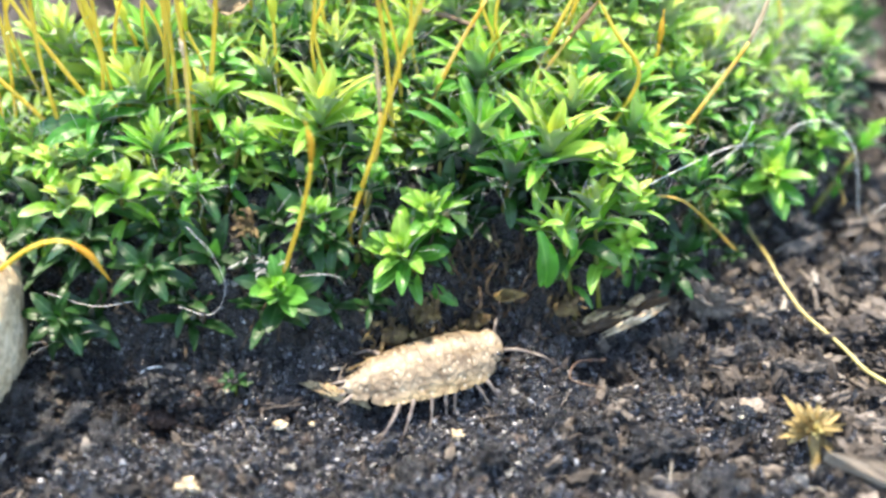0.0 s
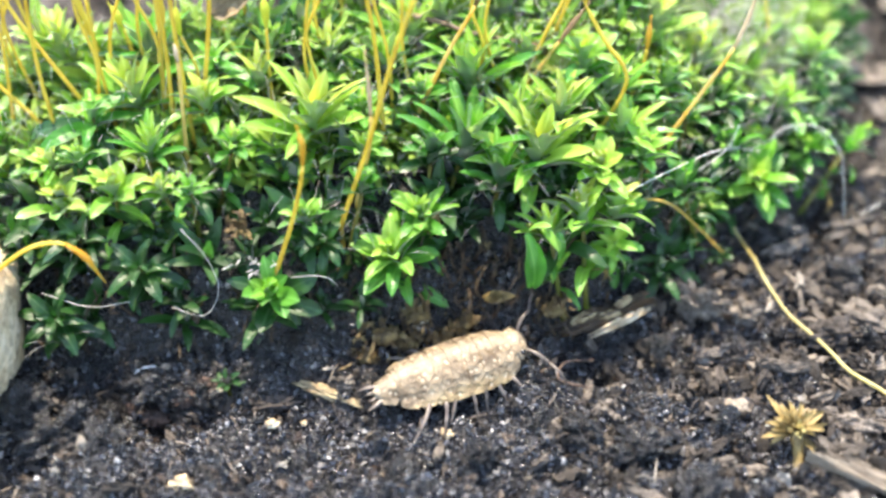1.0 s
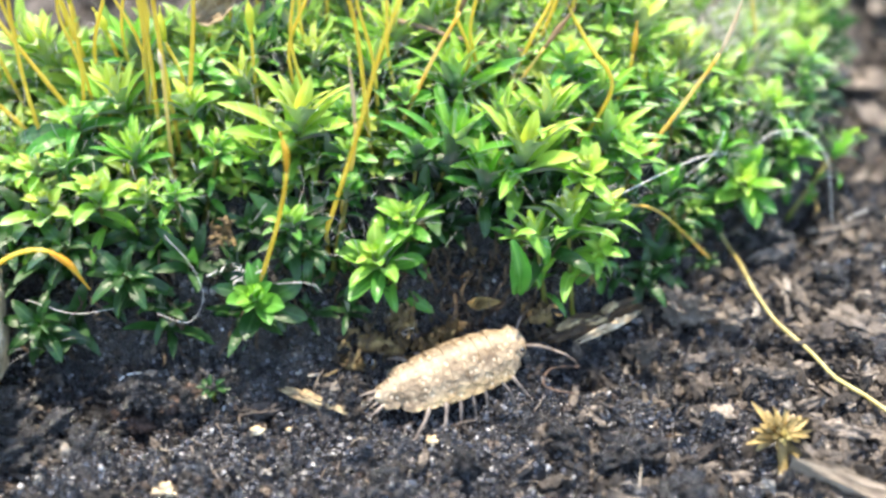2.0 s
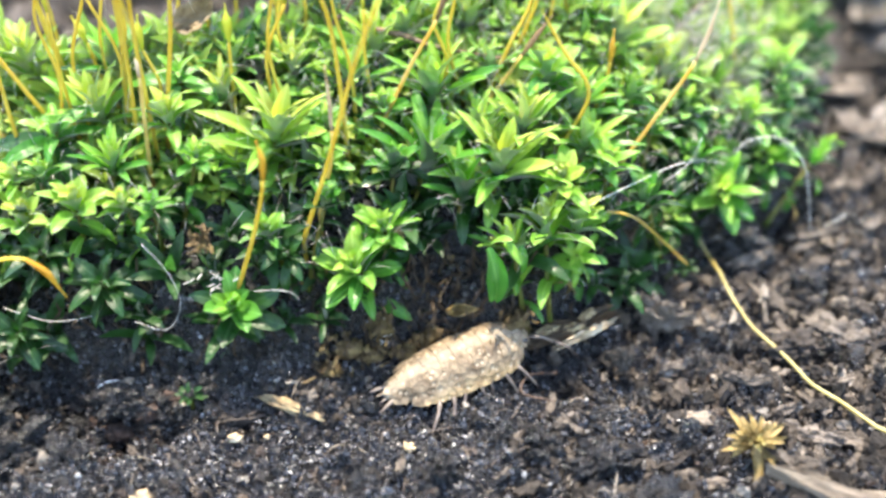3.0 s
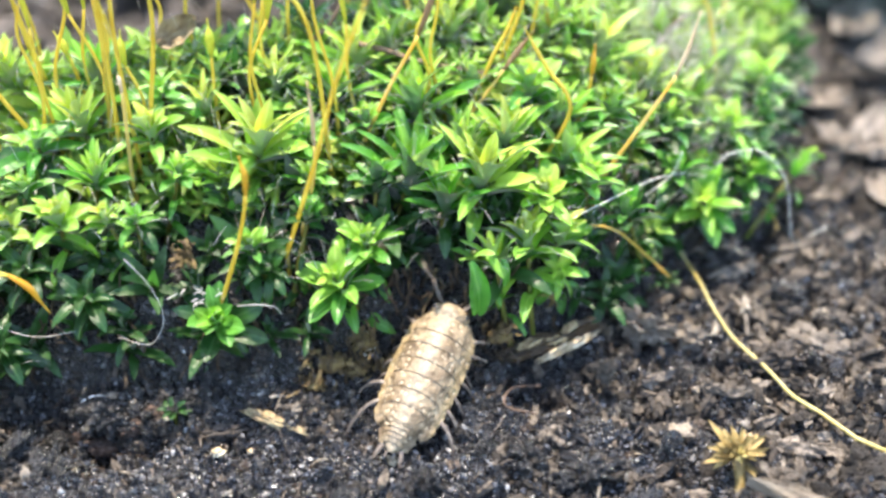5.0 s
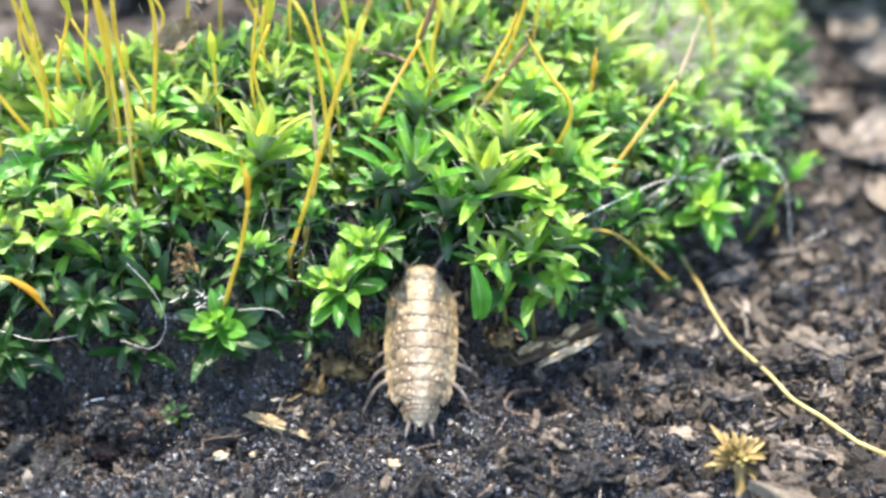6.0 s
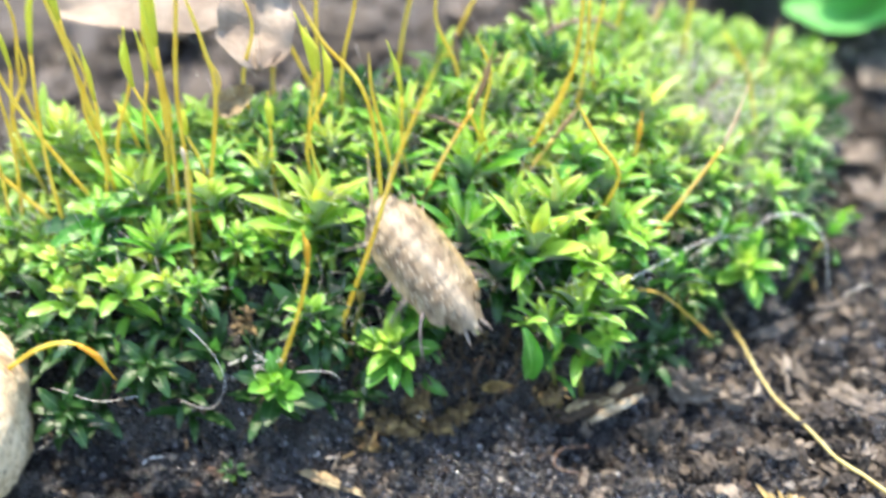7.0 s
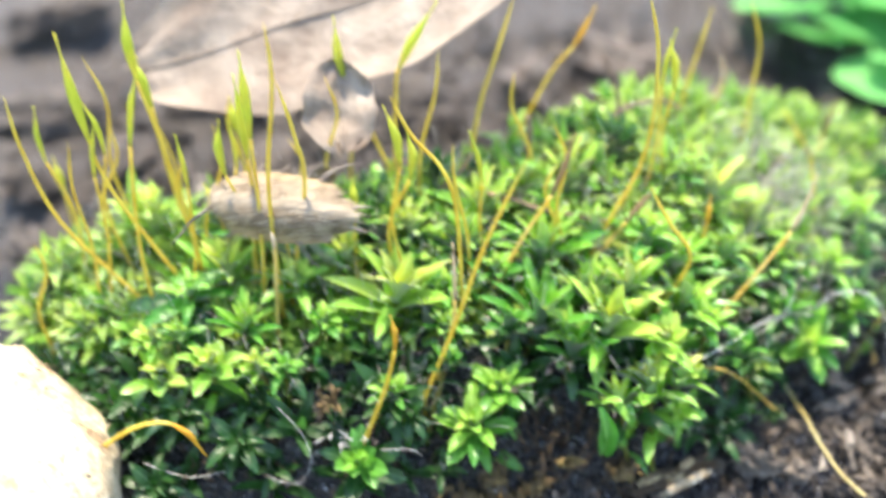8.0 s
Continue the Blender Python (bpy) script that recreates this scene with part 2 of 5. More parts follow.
HAIR = plain_material("pale_fibre", (0.76, 0.74, 0.69), (0.56, 0.53, 0.47), 6, 0.3, 0.5, 0.002, 0.35)
FIBRE = plain_material("white_fibre", (0.88, 0.87, 0.83), (0.72, 0.7, 0.64), 6, 0.3, 0.5, 0.002, 0.3)
PALE_TIP = stalk_material("pale_dry_tip", (0.72, 0.6, 0.42), (0.5, 0.36, 0.2))
SHELL = shell_material()
LIMB = plain_material("woodlouse_limb", (0.24, 0.195, 0.16), (0.09, 0.068, 0.055), 12, 0.35, 0.5, 0.005, 0.2)
ANTENNA = plain_material("woodlouse_antenna", (0.13, 0.1, 0.08), (0.05, 0.038, 0.03), 12, 0.4, 0.5, 0.005, 0.1)
STRAW = stalk_material("pale_straw", (0.6, 0.55, 0.27), (0.48, 0.38, 0.13))
EYE = plain_material("woodlouse_eye", (0.02, 0.015, 0.012), (0.01, 0.008, 0.006), 20, 0.25, 0.6, 0.002)
FLAKE = litter_material("mossy_bark", (0.15, 0.092, 0.038), (0.022, 0.014, 0.009), 0.4)
ROOT = plain_material("brown_rootlet", (0.07, 0.045, 0.02), (0.018, 0.011, 0.007), 14, 0.5, 0.4, 0.02)
OLD_MOSS = plain_material("old_moss", (0.2, 0.14, 0.05), (0.05, 0.03, 0.016), 14, 0.6, 0.4, 0.03)
TWIG = plain_material("dead_stalk", (0.2, 0.13, 0.08), (0.06, 0.04, 0.028), 9, 0.6, 0.35, 0.02)
SHRED = shred_material()
GRAIN = sand_material()
BROWN_CRUMB = brown_crumb_material()
PEBBLE = pebble_material()
DRY_LEAF = dry_leaf_material()
BROWN_LEAF = plain_material("brown_leaf_scrap", (0.16, 0.1, 0.065), (0.035, 0.02, 0.015), 7, 0.6, 0.35, 0.02, 0.1)
CLOVER = plain_material("clover_leaf", (0.16, 0.46, 0.14), (0.1, 0.34, 0.1), 2.5, 0.6, 0.3, 0.01, 0.45)


# ---- land ----
def blend(x, points):
    """Smooth interpolation through (x, value) pairs."""
    if x <= points[0][0]:
        return points[0][1]
    for (a, p), (b, q) in zip(points, points[1:]):
        if x <= b:
            s = (x - a) / (b - a)
            return p + (q - p) * s * s * (3 - 2 * s) if abs(q - p) > 0.5 else p + (q - p) * s
    return points[-1][1]


FRONT = ((-4.6, 2.6), (-4.0, 0.8), (-3.4, 0.4), (-2.2, 0.27), (-1.1, 0.29), (-0.4, 0.4), (0.05, 0.55), (0.35, 0.66), (0.6, 0.62), (0.95, 0.55), (1.7, 0.95), (2.4, 1.6), (3.2, 2.2), (3.7, 3.2), (4.2, 5.0))
BACK = ((-4.6, 2.4), (-3.0, 2.6), (-1.0, 2.8), (0.3, 3.4), (1.5, 4.4), (3.0, 4.8), (4.2, 4.9))
RISE = ((-0.25, 0.0), (0.0, 0.12), (0.14, 0.4), (0.4, 0.74), (0.8, 0.98), (1.3, 1.18), (2.0, 1.42), (3.5, 1.5))
ALONG = ((-4.4, 0.5), (-3.4, 0.85), (-2.0, 1.0), (1.0, 1.0), (2.0, 0.78), (3.0, 0.55), (4.0, 0.4))


def inside(x, y):
    """How far in from its rim a place lies on the moss cushion; less than nothing outside."""
    return min(y - blend(x, FRONT), blend(x, BACK) - y + 0.1)


def bank(x, y):
    """The height of the soil, with the bank that carries the moss."""
    low = 0.05 * max(0.0, y) if y < 12 else 0.6
    front, back = y - blend(x, FRONT), blend(x, BACK) - y
    rise = blend(front, RISE) * blend(x, ALONG)
    if back < 0.3:
        rise *= max(0.0, min(1.0, (back + 0.5) / 0.8)) ** 1.3
    return low + rise


# ---- shapes ----
PITS = ((-2.45, 0.12, 0.28, 0.2), (-1.9, -0.22, 0.3, 0.16), (-2.95, -0.62, 0.25, 0.16), (1.35, 0.3, 0.34, 0.14), (1.95, 0.42, 0.3, 0.16), (2.5, 0.5, 0.25, 0.12), (2.35, -0.62, 0.28, 0.14), (2.95, 0.75, 0.3, 0.14), (0.55, -0.85, 0.3, 0.1), (-1.0, -0.75, 0.35, 0.08))


def grit(x, y):
    """Unevenness of the soil, from hollows and hummocks down to grains; calmer where the ground is trodden flat."""
    p = Vector((x, y, 0.0))
    v = 0.09 * noise.noise(p * 0.9) + 0.15 * noise.noise(p * 2.3 + Vector((7, 3, 1))) + 0.13 * noise.noise(p * 5.1)
    flat = math.exp(-((x - 0.1) / 0.9) ** 2 - ((y - 0.1) / 0.4) ** 2)
    v *= 1 - 0.65 * flat
    if -4 < x < 4 and -1.5 < y < 1.5:
        v -= sum(h * math.exp(-((x - a) ** 2 + 2 * (y - b) ** 2) / (r * r)) for a, b, r, h in PITS)
    return v + 0.1 * abs(noise.noise(p * 9.0)) + 0.055 * noise.noise(p * 19.0)


def ground_at(x, y):
    return bank(x, y) + grit(x, y)


def mesh_of(name, verts, faces, material, smooth=True, crisp=0):
    me = bpy.data.meshes.new(name)
    me.from_pydata([tuple(float(c) * CM for c in v) for v in verts], [], [tuple(int(i) for i in f) for f in faces])
    me.materials.append(material)
    if smooth:
        me.polygons.foreach_set("use_smooth", [True] * len(me.polygons))
    me.update()
    if crisp:
        me.set_sharp_from_angle(angle=radians(crisp))
    return me


def at(x=0.0, y=0.0, z=0.0, rx=0, ry=0, rz=0, s=1.0):
    """A pose in centimetres and degrees, with one scale."""
    return pose(x * CM, y * CM, z * CM, rx, ry, rz) @ Matrix.Diagonal((s, s, s, 1))


def part(name, me, parent, m=None, label=""):
    ob = new(name, me)
    ob.parent = parent
    if m is not None:
        ob.matrix_basis = m
    return tagged(ob, label) if label else ob


def thing(name, me, m, label, category, group="", kind=""):
    ob = new(name, me)
    ob.matrix_basis = m
    return tagged(ob, label, category, group, kind)


def tube(path, radii, sides=7, cap=True):
    """A round bar along a path; radii one for each point."""
    pts = [Vector(p) for p in path]
    verts, faces = [], []
    side = None
    for i, p in enumerate(pts):
        d = (pts[min(i + 1, len(pts) - 1)] - pts[max(i - 1, 0)]).normalized()
        if side is None:
            side = d.orthogonal().normalized()
        side = (side - d * side.dot(d)).normalized()
        up = d.cross(side)
        for k in range(sides):
            a = 2 * math.pi * k / sides
            verts.append(p + (side * math.cos(a) + up * math.sin(a)) * radii[i])
    for i in range(len(pts) - 1):
        for k in range(sides):
            a, b = i * sides + k, i * sides + (k + 1) % sides
            faces.append((a, b, b + sides, a + sides))
    if cap:
        faces.append(tuple(range(sides - 1, -1, -1)))
        faces.append(tuple(range((len(pts) - 1) * sides, len(pts) * sides)))
    return verts, faces


def bent(points, n=14):
    """A smooth curve through a few points."""
    p = [Vector(q) for q in points]
    p = [p[0] * 2 - p[1], *p, p[-1] * 2 - p[-2]]
    out = []
    spans = len(p) - 3
    for i in range(n + 1):
        u = i / n * spans
        k = min(int(u), spans - 1)
        t, (a, b, c, d) = u - k, p[k:k + 4]
        out.append(0.5 * (2 * b + (c - a) * t + (2 * a - 5 * b + 4 * c - d) * t * t + (3 * b - a - 3 * c + d) * t ** 3))
    return out


def blade(length, width, fold=0.35, droop=0.4, twist=0.0, rows=6, wave=0.0, tip=0.62, seed=0, half=1):
    """A thin leaf along +x, widest at tip of its length, blunt-ended, folded along its midrib and bending down."""
    verts, faces = [], []
    x = z = 0.0
    for i in range(rows + 1):
        t = i / rows
        if t < tip:
            w = 0.3 + 0.7 * math.sin(0.5 * math.pi * t / tip)
        else:
            w = max(0.1, 1 - ((t - tip) / (1 - tip)) ** 2.2) ** 0.7
        w *= 0.5 * width
        a = 0.25 - (droop + 0.25) * t ** 1.3
        c, s = math.cos(twist * t), math.sin(twist * t)
        for k in range(-half, half + 1):
            side = k / half
            lift = fold * w * side * side + wave * math.sin(9 * t + 2 * side + seed) * w * abs(side)
            yy, zz = side * w * c - lift * s, side * w * s + lift * c
            verts.append((x - zz * math.sin(a), yy, z + zz * math.cos(a)))
        x += length / rows * math.cos(a)
        z += length / rows * math.sin(a)
    n = 2 * half + 1
    for i in range(rows):
        for k in range(n - 1):
            q = i * n + k
            faces.append((q, q + n, q + n + 1, q + 1))
    return verts, faces


def lump(seed, sx, sy, sz, rough=0.25, detail=1.6, level=2):
    """A stone-like or crumb-like body with an uneven surface."""
    bm = bmesh.new()
    bmesh.ops.create_icosphere(bm, subdivisions=max(1, level), radius=1.0)
    off = Vector((seed * 3.7, seed * 1.3, seed * 7.1))
    verts = []
    for v in bm.verts:
        k = 1 + rough * noise.noise(v.co * detail + off) + 0.45 * rough * noise.noise(v.co * detail * 2.7 + off) + 0.25 * rough * noise.noise(v.co * detail * 6.1 + off)
        if level > 3:
            k += rough * (0.22 * abs(noise.noise(v.co * detail * 9.0 - off)) + 0.16 * noise.noise(v.co * detail * 17.0 + off))
        verts.append((v.co.x * sx * k, v.co.y * sy * k, v.co.z * sz * k))
    faces = [[v.index for v in f.verts] for f in bm.faces]
    bm.free()
    return verts, faces


def join(pieces):
    verts, faces = [], []
    for v, f in pieces:
        n = len(verts)
        verts += list(v)
        faces += [tuple(i + n for i in q) for q in f]
    return verts, faces


def moved(piece, m):
    """The piece, laid by a matrix without scale of its own in centimetres."""
    v, f = piece
    return [m @ Vector(p) for p in v], f


def cm_pose(x=0.0, y=0.0, z=0.0, rx=0, ry=0, rz=0):
    return pose(x, y, z, rx, ry, rz)


# ---- ground ----
def graded(lo, hi, fine_lo, fine_hi, step, grow):
    """Grid lines: even within the fine stretch, wider and wider outside it."""
    line = list(np.arange(fine_lo, fine_hi, step))
    s, p = step, fine_hi
    while p < hi:
        line.append(p)
        s *= grow
        p += s
    line.append(hi)
    s, p = step, fine_lo - step
    while p > lo:
        line.insert(0, p)
        s *= grow
        p -= s
    line.insert(0, lo)
    return line


def build_ground():
    xs = graded(-3000, 3000, -4.6, 4.8, 0.03, 1.22)
    ys = graded(-3000, 3000, -1.6, 3.4, 0.03, 1.12)
    verts = [(x, y, (bank(x, y) + grit(x, y)) if abs(x) < 40 and -40 < y < 40 else 0.5) for y in ys for x in xs]
    n = len(xs)
    faces = [(j * n + i, j * n + i + 1, (j + 1) * n + i + 1, (j + 1) * n + i) for j in range(len(ys) - 1) for i in range(n - 1)]
    thing("ground", mesh_of("ground", verts, faces, SOIL), Matrix(), "dark wet soil with brown litter in patches", "soil", kind="structure")


build_ground()


def crumbs(name, count, area, sizes, material, label, seed, level=1, near_bias=1.0, where=None, facets=False, slim=0.8):
    """Countless crumbs strewn on the soil, joined into one mesh."""
    rng = random.Random(seed)
    shapes = []
    for k in range(10):
        v, f = lump(seed * 11 + k, 1.0, slim * (1 + 0.4 * (k % 3) / 2), 0.6 * slim / 0.8, 0.95, 1.9, level)
        shapes.append((np.array([tuple(p) for p in v]), np.array(f)))
    vs, fs, n = [], [], 0
    x0, x1, y0, y1 = area
    done = 0
    while done < count:
        x, y = rng.uniform(x0, x1), y0 + (y1 - y0) * rng.random() ** near_bias
        if where and not where(x, y, rng):
            continue
        v, f = shapes[rng.randrange(10)]
        s = sizes[0] + (sizes[1] - sizes[0]) * rng.random() ** 2.6
        r = np.array(Euler((rng.uniform(0, 6), rng.uniform(0, 6), rng.uniform(0, 6))).to_matrix())
        vs.append(v @ r.T * s + (x, y, ground_at(x, y) + 0.35 * s))
        fs.append(f + n)
        n += len(v)
        done += 1
    me = mesh_of(name, np.concatenate(vs), np.concatenate(fs), material, not facets)
    return thing(name, me, Matrix(), label, "soil", kind="stuff")


def bare(x, y, rng):
    d = inside(x, y)
    return d < 0.3 or rng.random() < 0.06


crumbs("fine_soil_crumbs", 40000, (-3.9, 4.2, -1.4, 2.6), (0.008, 0.028), GRAIN, "glistening fine black and pale soil grains", 3, level=1, near_bias=1.35, where=bare, facets=True)
crumbs("soil_crumbs", 7000, (-4.4, 5.0, -1.5, 6.0), (0.012, 0.045), CRUMB, "black and brown soil crumbs", 4, level=2, near_bias=1.5, where=bare, facets=True)
crumbs("coarse_soil_crumbs", 260, (-4.4, 6.0, -1.5, 9.0), (0.04, 0.12), CRUMB, "coarse dark soil crumbs and grit", 5, level=2, near_bias=1.0, where=bare)


def rim(x, y, rng):
    return -0.5 < inside(x, y) < 0.35 and y < 2.4


crumbs("bank_crumbs", 5200, (-3.8, 3.0, -0.3, 2.2), (0.01, 0.04), CRUMB, "dark soil crumbs of the bank under the moss", 14, where=rim)


def littered(x, y, rng):
    return inside(x, y) < 0.05 and rng.random() < (0.06 + 0.94 * max(0.0, min(1.0, (x - 0.6) / 2.2 + 0.25 * noise.noise(Vector((x, y, 9.0))))) if y < 2.6 else 1.0)


crumbs("rotten_wood_crumbs", 5200, (-4.6, 5.0, -1.4, 8.0), (0.012, 0.12), BROWN_CRUMB, "brown crumbs of rotten wood and leaf litter", 6, level=2, near_bias=1.5, where=littered, facets=True, slim=0.5)

CLODS = [mesh_of("soil_clod", *lump(100 + k, 0.2, 0.13 + 0.02 * (k % 3), 0.1, 0.9, 2.4, 5), SOIL) for k in range(6)]
CLOD_SPOTS = ((-2.05, 0.05, 1.0), (-1.75, 0.08, 0.8), (-2.35, -0.02, 0.7), (-2.74, -0.4, 1.2), (-2.35, -0.5, 0.8), (-3.0, -0.15, 0.9), (-1.45, 0.1, 0.6), (1.07, -0.36, 0.7), (1.45, -0.5, 0.9),
              (0.75, -0.3, 0.5), (-0.9, -0.6, 0.6), (-0.2, -0.75, 0.5), (0.35, -0.6, 0.6), (1.9, 0.2, 0.9), (2.35, 0.5, 0.8), (2.0, 1.35, 1.0), (2.9, 1.7, 1.1), (3.4, 0.6, 1.0), (3.3, 1.3, 0.9), (1.85, -0.85, 0.8))
for k, (x, y, s) in enumerate(CLOD_SPOTS):
    thing("soil_clod", CLODS[k % 6], at(x, y, ground_at(x, y) + 0.03, 13 * k % 40, 7 * k % 30, 67 * k, s), "rough dark clod of peaty soil", "soil clod", "clods on the soil")



def crumbly(x, y, rng):
    if inside(x, y) > 0.12:
        return False
    return any((x - a) ** 2 + ((y - b) * 1.6) ** 2 < r * r * rng.random() for a, b, r in ((-2.75, -0.42, 0.5), (-1.9, 0.06, 0.45), (-3.1, -0.1, 0.4), (2.05, 0.95, 0.45), (1.72, 0.4, 0.25), (2.5, 0.95, 0.3), (2.3, 0.3, 0.5), (-0.5, 0.15, 0.4), (1.1, -0.4, 0.4), (3.2, 0.4, 0.7), (3.4, 0.0, 0.8), (2.95, -0.4, 0.5), (3.3, 0.9, 0.6), (-2.9, -0.5, 0.5)))


crumbs("crumbled_bark", 3400, (-3.6, 4.0, -1.1, 1.6), (0.01, 0.06), BROWN_CRUMB, "pale and brown crumbs of rotten bark in small heaps", 21, level=2, where=crumbly, facets=True, slim=0.55)

# ---- moss ----
def tongue(length, width, rise, droop, fold, twist, wave, seed, rows=8, half=2, broad=0.42):
    """A tongue-shaped leaf along +x: nearly parallel sides, a blunt tip with a tiny point, gutter-like, arching over."""
    verts, faces, x, z = [], [], 0.0, 0.0
    for i in range(rows + 1):
        t = i / rows
        w = 0.55 + 0.45 * math.sin(0.5 * math.pi * t / broad) if t < broad else max(0.04, math.cos(0.5 * math.pi * (t - broad) / (1.005 - broad)) ** 0.62)
        w *= 0.5 * width
        a = rise - (rise + droop) * t ** 1.4
        c, s = math.cos(twist * t), math.sin(twist * t)
        for k in range(-half, half + 1):
            side = k / half
            lift = fold * w * side * side * (1 - 0.5 * t) + wave * math.sin(7 * t + 3 * side + seed) * w * abs(side)
            yy, zz = side * w * c - lift * s, side * w * s + lift * c
            verts.append((x - zz * math.sin(a), yy, z + zz * math.cos(a)))
        x += length / rows * math.cos(a)
        z += length / rows * math.sin(a)
    n = 2 * half + 1
    for i in range(rows):
        for k in range(n - 1):
            q = i * n + k
            faces.append((q, q + n, q + n + 1, q + 1))
    return verts, faces


# leaf forms: spreading star leaves, upright vase leaves, hanging broad leaves
LEAF_SHAPES = {
    "s": [tongue(0.28, 0.1, 0.4, 0.4, 0.6, 0.15, 0.14, 1, broad=0.62), tongue(0.31, 0.09, 0.35, 0.65, 0.55, -0.3, 0.18, 2, broad=0.6), tongue(0.26, 0.108, 0.45, 0.2, 0.6, 0.3, 0.16, 3, broad=0.64), tongue(0.3, 0.084, 0.35, 0.95, 0.6, -0.2, 0.12, 4, broad=0.58)],
    "v": [tongue(0.42, 0.1, 0.1, 0.25, 0.6, 0.1, 0.1, 5), tongue(0.46, 0.09, 0.05, 0.45, 0.55, -0.2, 0.12, 6), tongue(0.37, 0.108, 0.15, 0.1, 0.5, 0.25, 0.14, 7), tongue(0.42, 0.08, 0.1, 0.65, 0.65, -0.15, 0.1, 8)],
    "d": [tongue(0.35, 0.115, 0.4, 0.9, 0.5, 0.2, 0.2, 9), tongue(0.38, 0.1, 0.3, 1.2, 0.5, -0.3, 0.18, 10), tongue(0.31, 0.122, 0.4, 0.6, 0.45, 0.35, 0.2, 11), tongue(0.34, 0.09, 0.3, 1.5, 0.5, -0.2, 0.2, 12)],
}
LEAF_MESHES = {form: [[mesh_of("moss_leaf", *shape, material) for shape in shapes] for material in MOSS_AGES] for form, shapes in LEAF_SHAPES.items()}
OLD_LEAVES = [mesh_of("moss_leaf", *shape, MOSS_DRY) for shape in LEAF_SHAPES["d"]]
# how leaves stand from the lowest to the innermost: lift in degrees, number of leaves
FORMS = {"s": (6, 82, 20), "v": (28, 74, 20), "d": (-24, 60, 14)}
# k uses only the darkest leaf, its shade put into the colour
TONES = {"y": ("bright yellow-green", 0), "m": ("fresh green", 1), "d": ("deep green glossy", 2), "k": ("shade-darkened green wet", 4)}
HABITS = {"s": "moss shoot opening into a leafy star", "v": "moss shoot with upright translucent leaves", "d": "moss shoot with broad hanging leaves"}


def build_shoot(tone, form, seed, size):
    """One moss plant: a stem, a rosette that is palest at its heart, and old leaves down the stem."""
    rng = random.Random(seed)
    words, age = TONES[tone]
    low, high, count = FORMS[form]
    shoot = thing("moss_shoot", None, Matrix(), words + " " + HABITS[form], "moss plant", "moss shoots of the cushion")
    path = bent([(0.03, 0.05, -0.8), (0.02, 0.02, -0.35), (0, 0, 0)], 5)
    part("stem", mesh_of("stem", *tube(path, [0.022, 0.021, 0.02, 0.018, 0.016, 0.012], 6), STEM), shoot, label="brownish green stem")
    turn = rng.uniform(0, 360)
    for i in range(count):
        t = i / (count - 1)
        lift = low + (high - low) * t ** 0.95 + rng.uniform(-10, 10)
        long = size * (1.06 - (0.34 if form == "v" else 0.55) * t ** 1.6) * rng.uniform(0.85, 1.12)
        step = 0 if t > 0.62 else 1 if t > 0.22 else 2
        part("leaf", LEAF_MESHES[form][min(4, age + step)][rng.randrange(4)], shoot, at(0, 0, (-0.12 + 0.12 * t) * size, rng.uniform(-14, 14), -lift, turn, long))
        turn += 137.5 + rng.uniform(-14, 14)
    for k in range(5):
        part("leaf", LEAF_MESHES["d"][min(4, age + 2)][rng.randrange(4)], shoot, at(0, 0, -0.2 - 0.07 * k, 0, rng.uniform(-5, 35), turn, size * rng.uniform(0.6, 0.85)))
        turn += 137.5
    part("leaf", OLD_LEAVES[seed % 4], shoot, at(0, 0, -0.5, 0, 35, turn, 0.6 * size), "old brown leaf")
    return shoot


STOCK = {}
for tone in TONES:
    for form in FORMS:
        STOCK[tone, form] = [(build_shoot(tone, form, 40 + 17 * k + ord(tone) * 3 + ord(form), size), size) for k, size in enumerate((0.8, 1.1, 1.4))]
USED = set()


def plant(tone, form, x, y, top, width, lean_x=0.0, lean_y=0.0, turn=0.0):
    """A moss shoot with the foot of its rosette at the given height; width is that of the open rosette."""
    want = width / (0.47 if form == "v" else 0.43)
    shoot, _ = min(STOCK[tone, form], key=lambda s: abs(s[1] - want) + (0.12 if s[0] in USED else 0.0))
    m = at(x, y, top, lean_x, lean_y, turn)
    if shoot in USED:
        return copy_thing(shoot, m)
    USED.add(shoot)
    shoot.matrix_basis = m
    return shoot


